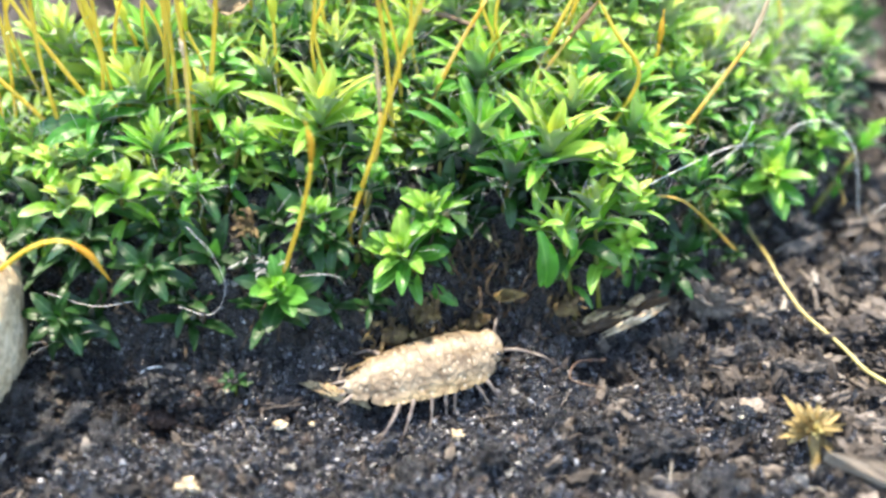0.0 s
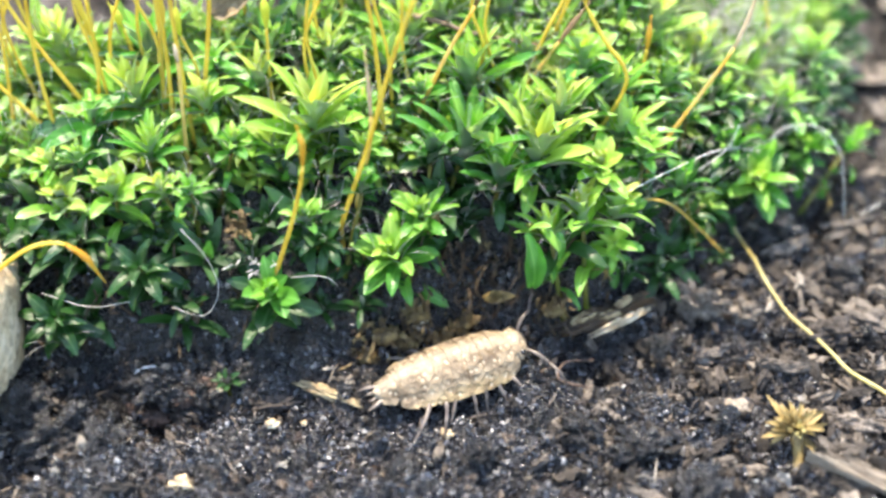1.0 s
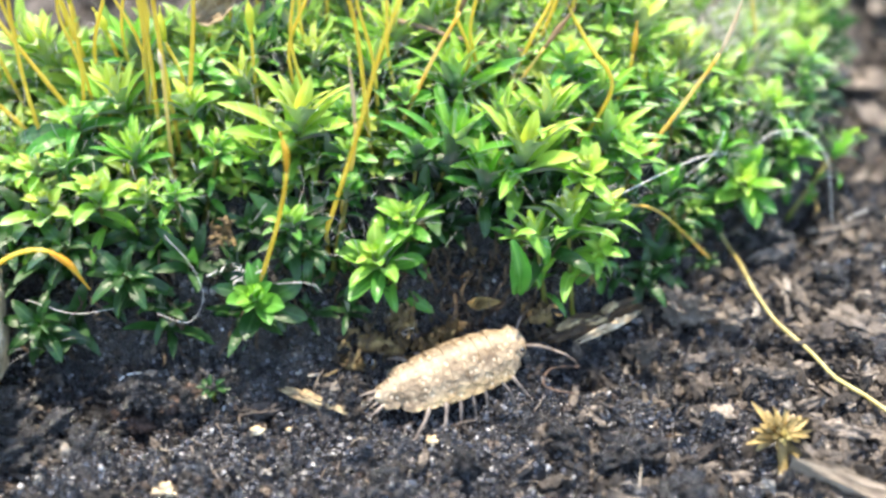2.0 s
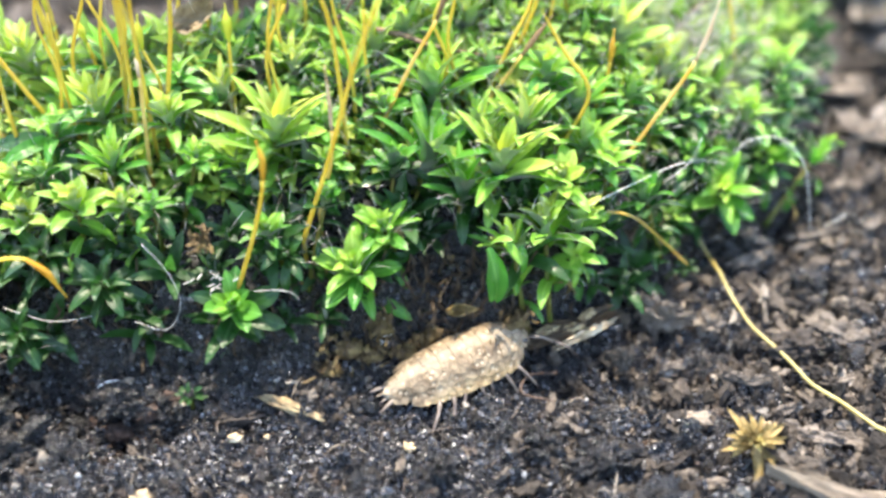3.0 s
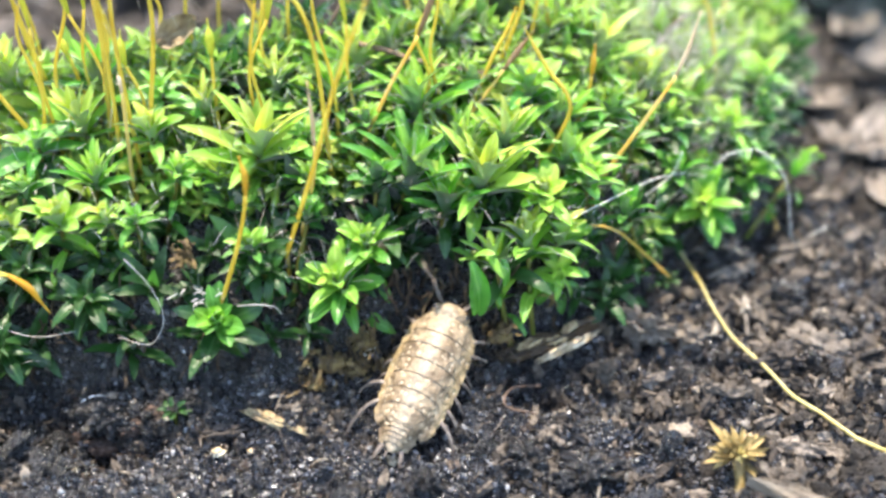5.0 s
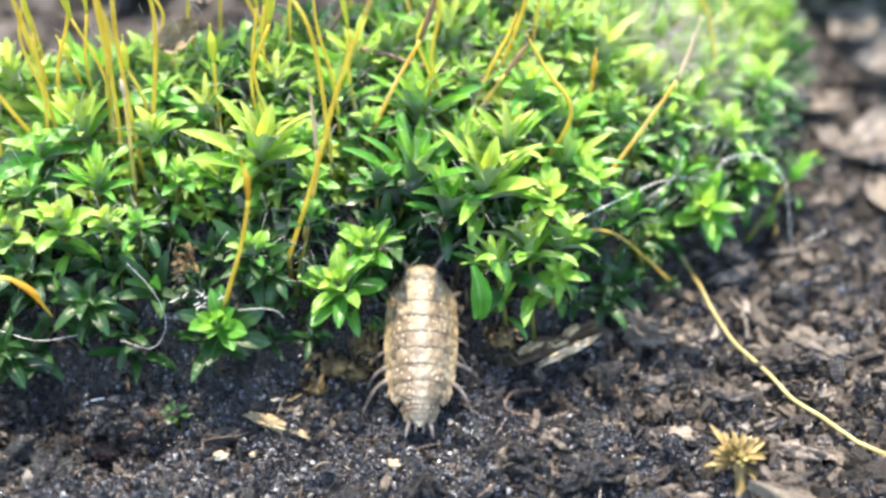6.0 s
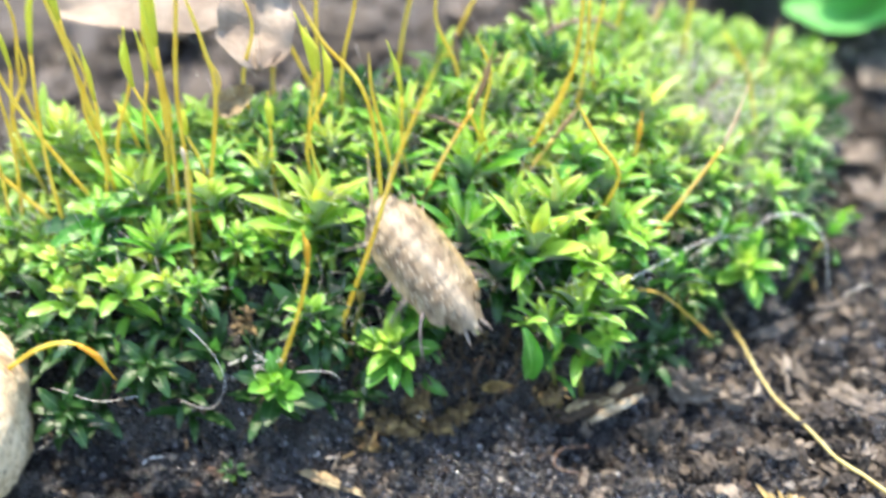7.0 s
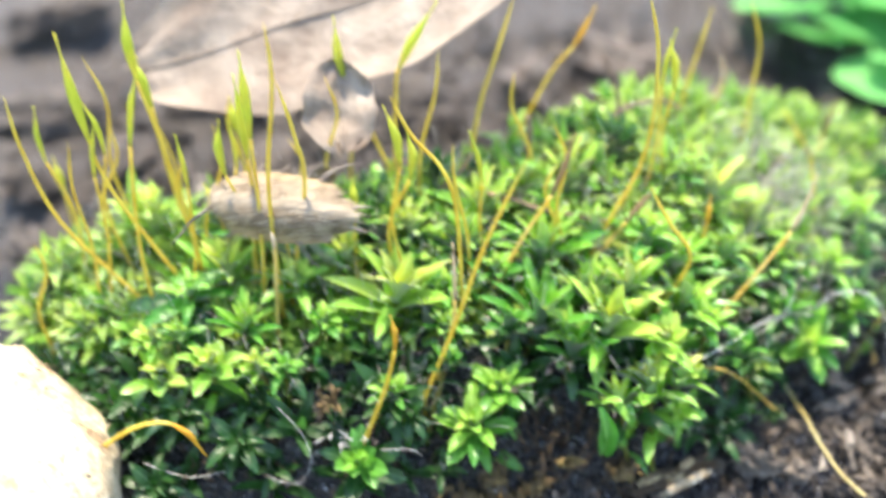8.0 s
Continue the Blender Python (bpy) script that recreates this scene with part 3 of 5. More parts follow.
# place, height, tone, habit and width of the shoots that stand out
ROSETTES = (
    (-1.33, 1.67, 1.79, 'y', 'v', 0.40),
    (-0.90, 1.35, 1.64, 'y', 'v', 0.58),
    (-2.28, 1.56, 1.71, 'y', 'v', 0.52),
    (-1.71, 1.38, 1.67, 'y', 's', 0.42),
    (-2.32, 0.77, 1.31, 'y', 's', 0.41),
    (-1.97, 0.75, 1.32, 'y', 's', 0.32),
    (-1.75, 0.74, 1.31, 'd', 'd', 0.30),
    (-0.81, 1.93, 1.88, 'y', 'v', 0.38),
    (-0.93, 0.67, 1.12, 'm', 's', 0.32),
    (-0.09, 0.79, 1.05, 'm', 's', 0.42),
    (0.23, 1.25, 1.44, 'd', 'v', 0.71),
    (0.28, 1.81, 1.72, 'm', 'v', 0.55),
    (-2.73, 0.78, 1.17, 'y', 's', 0.38),
    (-2.55, 1.32, 1.56, 'd', 'd', 0.50),
    (-2.95, 2.09, 1.80, 'y', 'v', 0.46),
    (-1.66, 1.69, 1.80, 'd', 'd', 0.36),
    (-1.28, 1.94, 1.90, 'm', 'v', 0.38),
    (-0.50, 0.82, 1.30, 'd', 's', 0.29),
    (-2.82, 1.01, 1.37, 'y', 's', 0.36),
    (0.78, 1.20, 1.43, 'y', 'v', 0.66),
    (1.12, 0.90, 1.01, 'y', 's', 0.62),
    (1.15, 1.91, 1.72, 'm', 's', 0.47),
    (1.84, 2.01, 1.46, 'm', 's', 0.44),
    (1.44, 1.52, 1.41, 'm', 'v', 0.44),
    (2.33, 2.17, 1.21, 'm', 's', 0.38),
    (0.96, 1.49, 1.61, 'y', 'v', 0.50),
    (1.74, 2.54, 1.70, 'y', 'v', 0.67),
    (2.19, 2.54, 1.43, 'y', 'v', 0.46),
    (2.63, 1.74, 0.68, 'm', 's', 0.65),
    (3.58, 2.37, 0.62, 'm', 's', 0.44),
    (3.28, 2.96, 1.11, 'm', 's', 0.60),
    (0.53, 2.49, 1.99, 'y', 'v', 0.42),
    (1.34, 2.67, 1.92, 'm', 'v', 0.45),
    (2.89, 2.36, 1.01, 'm', 's', 0.50),
    (-1.18, 0.35, 0.67, 'd', 's', 0.49),
    (-0.29, 0.58, 0.85, 'm', 's', 0.55),
    # k shoots low in front: shade painted as leaf colour
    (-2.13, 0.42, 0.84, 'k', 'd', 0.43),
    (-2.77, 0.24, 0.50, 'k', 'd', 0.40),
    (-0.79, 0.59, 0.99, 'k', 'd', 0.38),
    (-1.46, 1.05, 1.51, 'm', 's', 0.30),
    (-0.37, 1.83, 1.81, 'm', 'v', 0.42),
    (-0.10, 1.55, 1.65, 'm', 's', 0.35),
    (-0.51, 1.05, 1.46, 'm', 's', 0.34),
    (1.92, 1.31, 0.94, 'd', 's', 0.36),
    (-2.18, 1.92, 1.87, 'd', 'v', 0.42),
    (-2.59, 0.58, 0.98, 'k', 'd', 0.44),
    (0.73, 1.99, 1.81, 'm', 'v', 0.40),
    (2.40, 1.83, 0.94, 'd', 's', 0.43),
    (3.07, 2.18, 0.70, 'm', 's', 0.45),
    (1.39, 1.01, 0.97, 'y', 's', 0.44),
    (0.88, 0.79, 0.99, 'm', 'v', 0.40),
    (1.60, 1.35, 1.24, 'm', 's', 0.42),
    (1.25, 1.13, 1.26, 'y', 's', 0.41),
    (-0.01, 1.11, 1.40, 'd', 's', 0.40),
    (0.50, 1.05, 1.30, 'd', 'v', 0.51),
    (0.63, 1.45, 1.57, 'm', 'v', 0.45),
    (1.37, 0.85, 0.74, 'm', 'd', 0.35),
    (-2.61, 1.00, 1.40, 'm', 's', 0.36),
    (-2.10, 1.10, 1.53, 'm', 'v', 0.39),
    (-0.52, 1.35, 1.61, 'm', 's', 0.34),
    (-0.21, 2.16, 1.92, 'y', 'v', 0.41),
    (2.00, 1.84, 1.27, 'm', 's', 0.37),
    (1.40, 1.86, 1.58, 'm', 'v', 0.41),
)
rng = random.Random(12)
TAKEN = []
for x, y, z, tone, form, wide in ROSETTES:
    edge = max(0.0, 0.45 - inside(x, y))
    plant(tone, form, x, y, z + (-0.04 if form == "v" else 0.08), wide * 1.1, 7 + 45 * edge + rng.uniform(-6, 6), rng.uniform(-10, 10), rng.uniform(0, 360) if form != "d" else 0)
    TAKEN.append((x, y, wide))
tries = 0
while len(TAKEN) < 190 and tries < 30000:
    tries += 1
    x, y = rng.uniform(-4.1, 3.6), rng.uniform(0.1, 3.1)
    d = inside(x, y)
    gap = 0.25 if d > 0.9 else 0.44 if x < -0.3 else 0.33
    if d < 0.1 or (d < 0.4 and -0.2 < x < 0.9) or any((x - a) ** 2 + (y - b) ** 2 < max(gap, 0.5 * w) ** 2 for a, b, w in TAKEN):
        continue
    # left of the gap the rim gets mostly k, colour in place of shade
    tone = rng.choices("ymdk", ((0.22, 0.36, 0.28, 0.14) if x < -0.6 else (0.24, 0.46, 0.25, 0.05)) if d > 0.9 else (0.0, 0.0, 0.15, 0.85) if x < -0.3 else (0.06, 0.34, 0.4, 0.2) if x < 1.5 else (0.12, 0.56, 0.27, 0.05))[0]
    form = rng.choices("svd", (0.5, 0.35, 0.15) if d > 0.6 else (0.35, 0.1, 0.55))[0]
    drop = 0.16 if y < 1.8 else 0.04
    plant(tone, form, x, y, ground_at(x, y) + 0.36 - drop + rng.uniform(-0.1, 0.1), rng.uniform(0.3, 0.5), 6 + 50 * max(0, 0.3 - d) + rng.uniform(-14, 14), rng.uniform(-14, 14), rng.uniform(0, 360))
    TAKEN.append((x, y, 0.4))
for shoots in STOCK.values():
    for shoot, _ in shoots:
        if shoot not in USED:
            x, y = rng.uniform(-2, 1), rng.uniform(1.4, 2.4)
            shoot.matrix_basis = at(x, y, ground_at(x, y) + 0.3, 18, 0, 0)


def leaf_poses(rng, height, count, spread, low, top):
    """Where the leaves of a shoot of the carpet sit: (z, turn, lift, size, shape), in a spiral up the stem."""
    rows, turn = [], rng.uniform(0, 360)
    for i in range(count):
        t = i / (count - 1)
        z = height * (0.45 + 0.55 * t ** 0.6)
        lift = low + (top - low) * t ** 1.1 + rng.uniform(-13, 13)
        size = (0.6 + 0.5 * math.sin(math.pi * min(1, 0.18 + 0.7 * t))) * spread * rng.uniform(0.75, 1.2)
        rows.append((z, turn, lift, size, rng.randrange(4)))
        turn += 137.5 + rng.uniform(-20, 20)
    return rows


def build_moss_carpet(name, count, near, material, label, seed):
    """The dense mass of leaves between and behind the shoots, near the front rim or away from it."""
    rng = random.Random(seed)
    wide = 0.08 if near else 0.066
    shapes = [tuple(np.array(a) for a in tongue(0.3, wide, 0.3, dr, 0.5, tw, 0.15, k, 5, 1)) for k, (dr, tw) in enumerate(((0.2, 0.0), (0.8, 0.2), (0.5, -0.3)))]
    vs, fs, n = [], [], 0
    done = 0
    while done < count:
        x, y = rng.uniform(-4.3, 4.2), rng.uniform(0.15, 4.9)
        d = inside(x, y)
        front = y - blend(x, FRONT)
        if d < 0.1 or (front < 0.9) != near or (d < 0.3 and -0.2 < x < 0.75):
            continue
        done += 1
        far = y > 2.2
        h = rng.uniform(0.02, 0.14) + (0.26 if far else 0.0)
        base = ground_at(x, y)
        tilt = Euler((radians(12 + rng.uniform(-16, 16)), radians(rng.uniform(-16, 16)), 0)).to_matrix()
        for z, turn, lift, size, shape in leaf_poses(rng, h, 10, rng.uniform(0.55, 1.3), -15, 78):
            r = tilt @ Euler((0, radians(-lift), radians(turn))).to_matrix()
            v, f = shapes[shape % 3]
            o = tilt @ Vector((0, 0, z))
            vs.append(v @ np.array(r).T * size + (x + o.x, y + o.y, base + o.z))
            fs.append(f + n)
            n += len(v)
    me = mesh_of(name, np.concatenate(vs), np.concatenate(fs), material)
    thing(name, me, Matrix(), label, "moss", kind="stuff")


build_moss_carpet("moss_carpet", 900, False, MOSS_MAT, "dense green moss cushion covering the soil bank", 77)
# front strip of the carpet in the shade-darkened colour
build_moss_carpet("moss_undergrowth", 150, True, MOSS_UNDER, "dark green moss leaves at the cushion's foot, colour darkened for shade", 78)


def build_hairs():
    """Fine white hair points of the moss leaves, and the pale dry tuft at the cushion's far rim."""
    rng = random.Random(8)
    pieces = []
    while len(pieces) < 1350:
        tuft = len(pieces) > 620
        if tuft:
            x, y = rng.gauss(2.55, 0.35), rng.gauss(2.9, 0.42)
        else:
            x, y = rng.uniform(-3.6, 3.4), rng.uniform(0.4, 3.2)
        if inside(x, y) < 0.1 or (x < 0.3 and rng.random() < 0.55):
            continue
        z = ground_at(x, y) + (rng.uniform(0.35, 0.7) if not tuft else rng.uniform(0.4, 0.6))
        l, a, e = rng.uniform(0.08, 0.22) * (1.6 if tuft else 1.0), rng.uniform(0, 6.28), rng.uniform(0.3, 1.3)
        d = Vector((math.cos(a) * math.cos(e), math.sin(a) * math.cos(e), math.sin(e)))
        o = Vector((x, y, z))
        pieces.append(tube([o, o + d * l * 0.5 + Vector((0, 0, 0.01)), o + d * l], [0.0022, 0.0018, 0.0008], 3))
    for x, y, wide in TAKEN:
        if y > 2.6 or (x < -0.4 and rng.random() < 0.5):
            continue
        z = ground_at(x, y) + 0.42
        for _ in range(7):
            a, e, l = rng.uniform(0, 6.28), rng.uniform(0.3, 1.4), rng.uniform(0.16, 0.34)
            o = Vector((x, y, z)) + Vector((math.cos(a), math.sin(a), 0.3)) * wide * 0.25
            d = Vector((math.cos(a) * math.cos(e), math.sin(a) * math.cos(e), math.sin(e)))
            pieces.append(tube([o, o + d * l * 0.5 + Vector((0, 0, 0.015)), o + d * l], [0.0018, 0.0015, 0.0007], 3))
    v, f = join(pieces)
    thing("moss_hairs", mesh_of("moss_hairs", v, f, HAIR), Matrix(), "fine white hair points among the moss leaves", "moss", kind="stuff")


build_hairs()


# ---- moss fruit stalks ----
KINDS = {
    "a": ("arching yellow moss fruit stalk with a rusty capsule", SETA, CAPSULE_RUST),
    "y": ("yellow-orange moss fruit stalk rising from the cushion", SETA, None),
    "g": ("yellow moss fruit stalk with a swollen green capsule", SETA, CAPSULE),
    "n": ("slender yellow-green moss fruit stalk with a young capsule", SETA, CAPSULE),
    "p": ("straw-coloured moss fruit stalk with a pale dry tip", SETA_PALE, PALE_TIP),
    "r": ("rust-orange moss fruit stalk with an orange capsule", SETA, CAPSULE_RUST),
    "d": ("moss fruit stalk with a dry brown capsule", SETA_PALE, CAPSULE_DRY),
}


def sporophyte(kind, *points, thick=1.0):
    label, stalk, top = KINDS[kind]
    o = Vector(points[0])
    path = [p - o for p in bent(points, 18)]
    path.insert(0, Vector((0, 0.02, -0.25)))
    ob = thing("moss_sporophyte", None, at(*o), label, "moss stalk", "fruit stalks of the moss")
    cut = len(path) if top is None else len(path) - 7
    r = 0.0155 * thick
    part("seta", mesh_of("seta", *tube(path[:cut], [r * (1.15 - 0.3 * i / cut) * (1.0 if top or i < cut - 4 else 0.28 * (cut - i) - 0.2) for i in range(cut)], 8), stalk), ob)
    if top is not None:
        head = bent([path[cut - 1], path[cut + 2], path[cut + 4], path[-1]], 10)
        fat = 0.4 if kind == "p" else 0.9 if kind in "ndra" else 2.0
        radii = [r * (0.85 - 0.5 * i / 10 + fat * math.sin(math.pi * min(1.0, (i / 8) ** 0.85)) ** 1.3) for i in range(11)]
        radii[-1] = 0.006
        part("capsule", mesh_of("capsule", *tube(head, radii, 9), top), ob)
    return ob


sporophyte("y", (-3.03, 1.55, 1.39), (-3.55, 1.59, 2.14), (-3.73, 1.63, 2.78), (-3.78, 1.67, 3.25))
sporophyte("g", (-2.63, 1.58, 1.46), (-3.10, 1.62, 2.42), (-3.23, 1.66, 2.97), (-3.31, 1.70, 3.75))
sporophyte("n", (-2.88, 1.39, 1.34), (-2.91, 1.43, 2.13), (-2.83, 1.47, 3.08), (-2.72, 1.51, 3.53))
sporophyte("g", (-2.73, 2.18, 1.67), (-2.82, 2.22, 2.28), (-2.88, 2.26, 2.90), (-3.00, 2.30, 3.28))
sporophyte("g", (-2.61, 2.00, 1.63), (-2.77, 2.04, 2.56), (-2.91, 2.08, 3.26), (-2.91, 2.12, 3.80))
sporophyte("p", (-1.86, 1.20, 1.39), (-1.84, 1.24, 1.82), (-1.83, 1.28, 2.18), (-1.85, 1.32, 2.26))
sporophyte("g", (-1.98, 1.43, 1.49), (-1.95, 1.47, 2.31), (-1.96, 1.51, 3.11), (-1.98, 1.55, 3.69))
sporophyte("g", (-2.08, 1.58, 1.55), (-2.02, 1.62, 2.21), (-2.03, 1.66, 2.81), (-2.07, 1.70, 3.42))
sporophyte("y", (-1.84, 1.39, 1.47), (-1.85, 1.43, 2.61), (-1.75, 1.47, 3.46), (-1.77, 1.51, 3.93))
sporophyte("y", (-1.77, 1.48, 1.51), (-1.59, 1.52, 2.55), (-1.64, 1.56, 2.98), (-1.75, 1.60, 3.44))
sporophyte("y", (-0.37, 1.33, 1.40), (-0.46, 1.37, 2.60), (-0.77, 1.41, 3.09), (-0.91, 1.45, 3.38))
sporophyte("g", (-0.96, 2.54, 1.83), (-0.93, 2.58, 2.66), (-0.88, 2.62, 3.01), (-0.58, 2.66, 3.54))
sporophyte("g", (-1.00, 2.54, 2.02), (-1.22, 2.58, 2.56), (-1.37, 2.62, 2.91), (-1.41, 2.66, 3.40))
sporophyte("y", (-0.32, 2.76, 1.87), (-0.23, 2.80, 2.48), (-0.09, 2.84, 3.00), (0.04, 2.88, 3.48))
sporophyte("r", (0.07, 3.14, 1.86), (0.39, 3.18, 2.59), (0.60, 3.22, 2.87), (0.75, 3.26, 3.20))
sporophyte("y", (0.88, 2.17, 1.69), (1.12, 2.21, 2.46), (1.13, 2.25, 3.27), (1.01, 2.29, 3.81))
sporophyte("y", (1.24, 1.53, 1.31), (1.45, 1.57, 1.80), (1.25, 1.61, 2.14), (1.07, 1.65, 2.46))
sporophyte("y", (2.28, 3.60, 1.50), (2.30, 3.64, 2.15), (2.31, 3.68, 2.60), (2.18, 3.72, 3.02))
sporophyte("n", (3.01, 3.54, 1.15), (2.92, 3.58, 1.51), (2.71, 3.62, 1.83), (2.62, 3.66, 1.96))
sporophyte("d", (3.02, 3.55, 1.14), (3.02, 3.59, 1.44), (3.05, 3.63, 1.73), (3.13, 3.67, 2.05))
sporophyte("d", (-0.16, 1.52, 1.45), (0.10, 1.56, 2.03), (0.34, 1.60, 2.49), (0.46, 1.64, 2.95))
sporophyte("y", (-0.68, 0.74, 1.06), (-0.44, 0.78, 1.79), (-0.22, 0.82, 2.54), (0.08, 0.86, 3.31))
sporophyte("r", (1.54, 1.96, 1.36), (1.63, 2.00, 1.63), (1.66, 2.04, 1.84), (1.67, 2.08, 2.07))
sporophyte("p", (-0.57, 0.92, 1.16), (-0.46, 0.96, 1.61), (-0.44, 1.00, 1.92), (-0.46, 1.04, 2.37))
sporophyte("r", (-1.17, 0.47, 0.77), (-0.97, 0.51, 1.38), (-0.88, 0.55, 1.81), (-0.91, 0.59, 2.05))
sporophyte("y", (1.60, 3.53, 1.73), (1.68, 3.57, 2.26), (1.76, 3.61, 2.64), (1.83, 3.65, 3.00))
sporophyte("p", (1.81, 3.85, 1.69), (1.99, 3.89, 1.82), (2.10, 3.93, 2.11), (2.05, 3.97, 2.33))
sporophyte("d", (0.62, 1.77, 1.51), (0.81, 1.81, 1.77), (0.98, 1.85, 2.02), (1.17, 1.89, 2.29))
sporophyte("y", (0.68, 1.87, 1.55), (0.85, 1.91, 2.01), (0.98, 1.95, 2.28), (1.04, 1.99, 2.45))
sporophyte("p", (1.69, 1.53, 1.09), (2.05, 1.57, 1.74), (2.25, 1.61, 2.13), (2.35, 1.65, 2.57))
sporophyte("y", (2.85, 2.89, 1.04), (2.86, 2.93, 1.36), (2.79, 2.97, 1.67), (2.73, 3.01, 1.92))

rng = random.Random(31)
for k in range(34):
    x, y = rng.uniform(-3.9, 1.6), rng.uniform(1.3, 2.6)
    if x > -1.2 and rng.random() < 0.6:
        x -= 2.2
    z = ground_at(x, y) + 0.2
    h, lean = rng.uniform(0.7, 1.7), rng.uniform(-0.22, 0.18)
    wob = rng.uniform(-0.08, 0.08)
    sporophyte(rng.choice("yygn"), (x, y, z), (x + lean * 0.3 + wob, y + 0.03, z + h * 0.4), (x + lean * 0.7 - wob, y + 0.05, z + h * 0.75), (x + lean, y + 0.08, z + h), thick=0.85)

# ---- pebble ----
thing("pebble", mesh_of("pebble", *lump(4, 1.22, 1.2, 1.08, 0.14, 1.1, 4), PEBBLE), at(-4.17, 0.1, 0.65, 0, 8, 15), "smooth cream-coloured pebble with dark specks, on soil", "stone")


# ---- litter ----
def flat_leaf(length, width, curl, cup, seed, rows=18, cols=10):
    """A dry leaf blade along +x with a wavy margin, some thickness and a raised midrib."""
    top, n = [], cols + 1
    for i in range(rows + 1):
        t = i / rows
        w = 0.5 * width * (math.sin(math.pi * min(1, 0.04 + 0.96 * t) ** 0.9) ** 0.65 if t < 1 else 0.02)
        for j in range(n):
            s = 2 * j / cols - 1
            x = length * (t - 0.5) + 0.06 * length * noise.noise(Vector((t * 3, s * 2, seed)))
            y = w * s * (1 + 0.14 * noise.noise(Vector((t * 5, seed, s))))
            z = curl * (t - 0.5) ** 2 * length + cup * w * s * s + 0.09 * noise.noise(Vector((t * 4, s * 2.5, seed * 2.0))) - 0.02 * math.exp(-40 * s * s)
            top.append(Vector((x, y, z)))
    verts = top + [p - Vector((0, 0, 0.015)) for p in top]
    faces, m = [], len(top)
    for i in range(rows):
        for j in range(cols):
            a = i * n + j
            faces += [(a, a + n, a + n + 1, a + 1), (m + a, m + a + 1, m + a + n + 1, m + a + n)]
    rim = [j for j in range(n)] + [i * n + cols for i in range(1, rows + 1)] + [rows * n + j for j in range(cols - 1, -1, -1)] + [i * n for i in range(rows - 1, 0, -1)]
    for a, b in zip(rim, rim[1:] + rim[:1]):
        faces.append((a, b, m + b, m + a))
    return verts, faces


def dry_leaf(length, width, curl, cup, seed, m, label):
    leaf = thing("dry_leaf", None, m, label, "leaf")
    part("leaf_blade", mesh_of("leaf_blade", *flat_leaf(length, width, curl, cup, seed), DRY_LEAF, crisp=50), leaf)
    spine = [(length * (t - 0.5), 0, curl * (t - 0.5) ** 2 * length + 0.09 * noise.noise(Vector((t * 4, 0, seed * 2.0))) - 0.012) for t in [i / 15 for i in range(16)]]
    part("midrib", mesh_of("midrib", *tube(spine, [0.02 - 0.0009 * i for i in range(16)], 6), DRY_LEAF), leaf, label="raised pale midrib and stalk")


dry_leaf(3.8, 1.6, 0.12, 0.2, 2, at(-1.45, 3.4, 3.1, 46, -20, 0), "pale grey-brown dry leaf leaning behind the moss")
dry_leaf(0.78, 0.62, 0.2, 0.3, 5, at(-1.39, 2.44, 2.7, 0, -50, 98), "small pale dry leaf with a rounded tip")
BARK_PIECES = [mesh_of("bark_piece", *lump(140 + k, 0.22, 0.12 + 0.02 * (k % 3), 0.09, 0.9, 2.6, 4), BARK) for k in range(6)]
for k, (x, y, s) in enumerate(((-5.2, 6.0, 2.4), (-4.1, 5.2, 1.9), (-3.3, 6.6, 2.6), (-5.6, 8.0, 2.8), (-2.4, 5.0, 2.0), (-1.0, 6.2, 2.6), (0.5, 6.6, 2.2), (1.6, 7.2, 2.6), (2.7, 6.1, 2.2), (3.3, 7.6, 2.4), (-4.6, 3.6, 1.5), (-5.0, 4.6, 1.6))):
    thing("bark_piece", BARK_PIECES[k % 6], at(x, y, ground_at(x, y) + 0.08, 9 * k % 30, 11 * k % 25, 71 * k, s), "rough dark brown piece of bark on the ground", "bark", "bark behind the moss")
thing("leaf_scrap", mesh_of("leaf_scrap", *flat_leaf(0.36, 0.22, 0.9, 0.9, 21, 16, 10), SCRAP), at(-1.56, 2.12, 2.16, 50, -30, 20), "curled brown scrap of a dead leaf in the moss", "leaf")

rng = random.Random(17)
for k, (x, y, l) in enumerate(((4.1, 4.0, 1.1), (4.7, 3.5, 1.3), (4.5, 2.6, 0.9), (4.2, 3.2, 0.8), (5.2, 4.6, 1.5), (4.9, 5.3, 1.2), (4.4, 1.7, 0.7))):
    thing("leaf_fragment", mesh_of("leaf_fragment", *flat_leaf(l * 0.8, l * 0.4, 0.5, 0.4, 40 + k, 12, 8), WOOD, crisp=50), at(x, y, ground_at(x, y) + 0.08, rng.uniform(-14, 14), rng.uniform(-14, 14), 50 * k), "pale brown dry leaf fragment on the soil", "leaf", "leaf fragments on the soil")

# straw: a long yellow grass stalk lying over the soil
def twig(*points, r=0.02):
    """A thin dead stalk with small knots."""
    o = Vector(points[0])
    path = [p - o for p in bent(points, 16)]
    radii = [r * (1.0 - 0.4 * i / 16 + (0.35 if i in (5, 11) else 0)) for i in range(17)]
    thing("dead_twig", mesh_of("dead_twig", *tube(path, radii, 7), TWIG), at(*o), "thin brown dead stalk lying on the moss", "twig", "dead stalks on the moss")


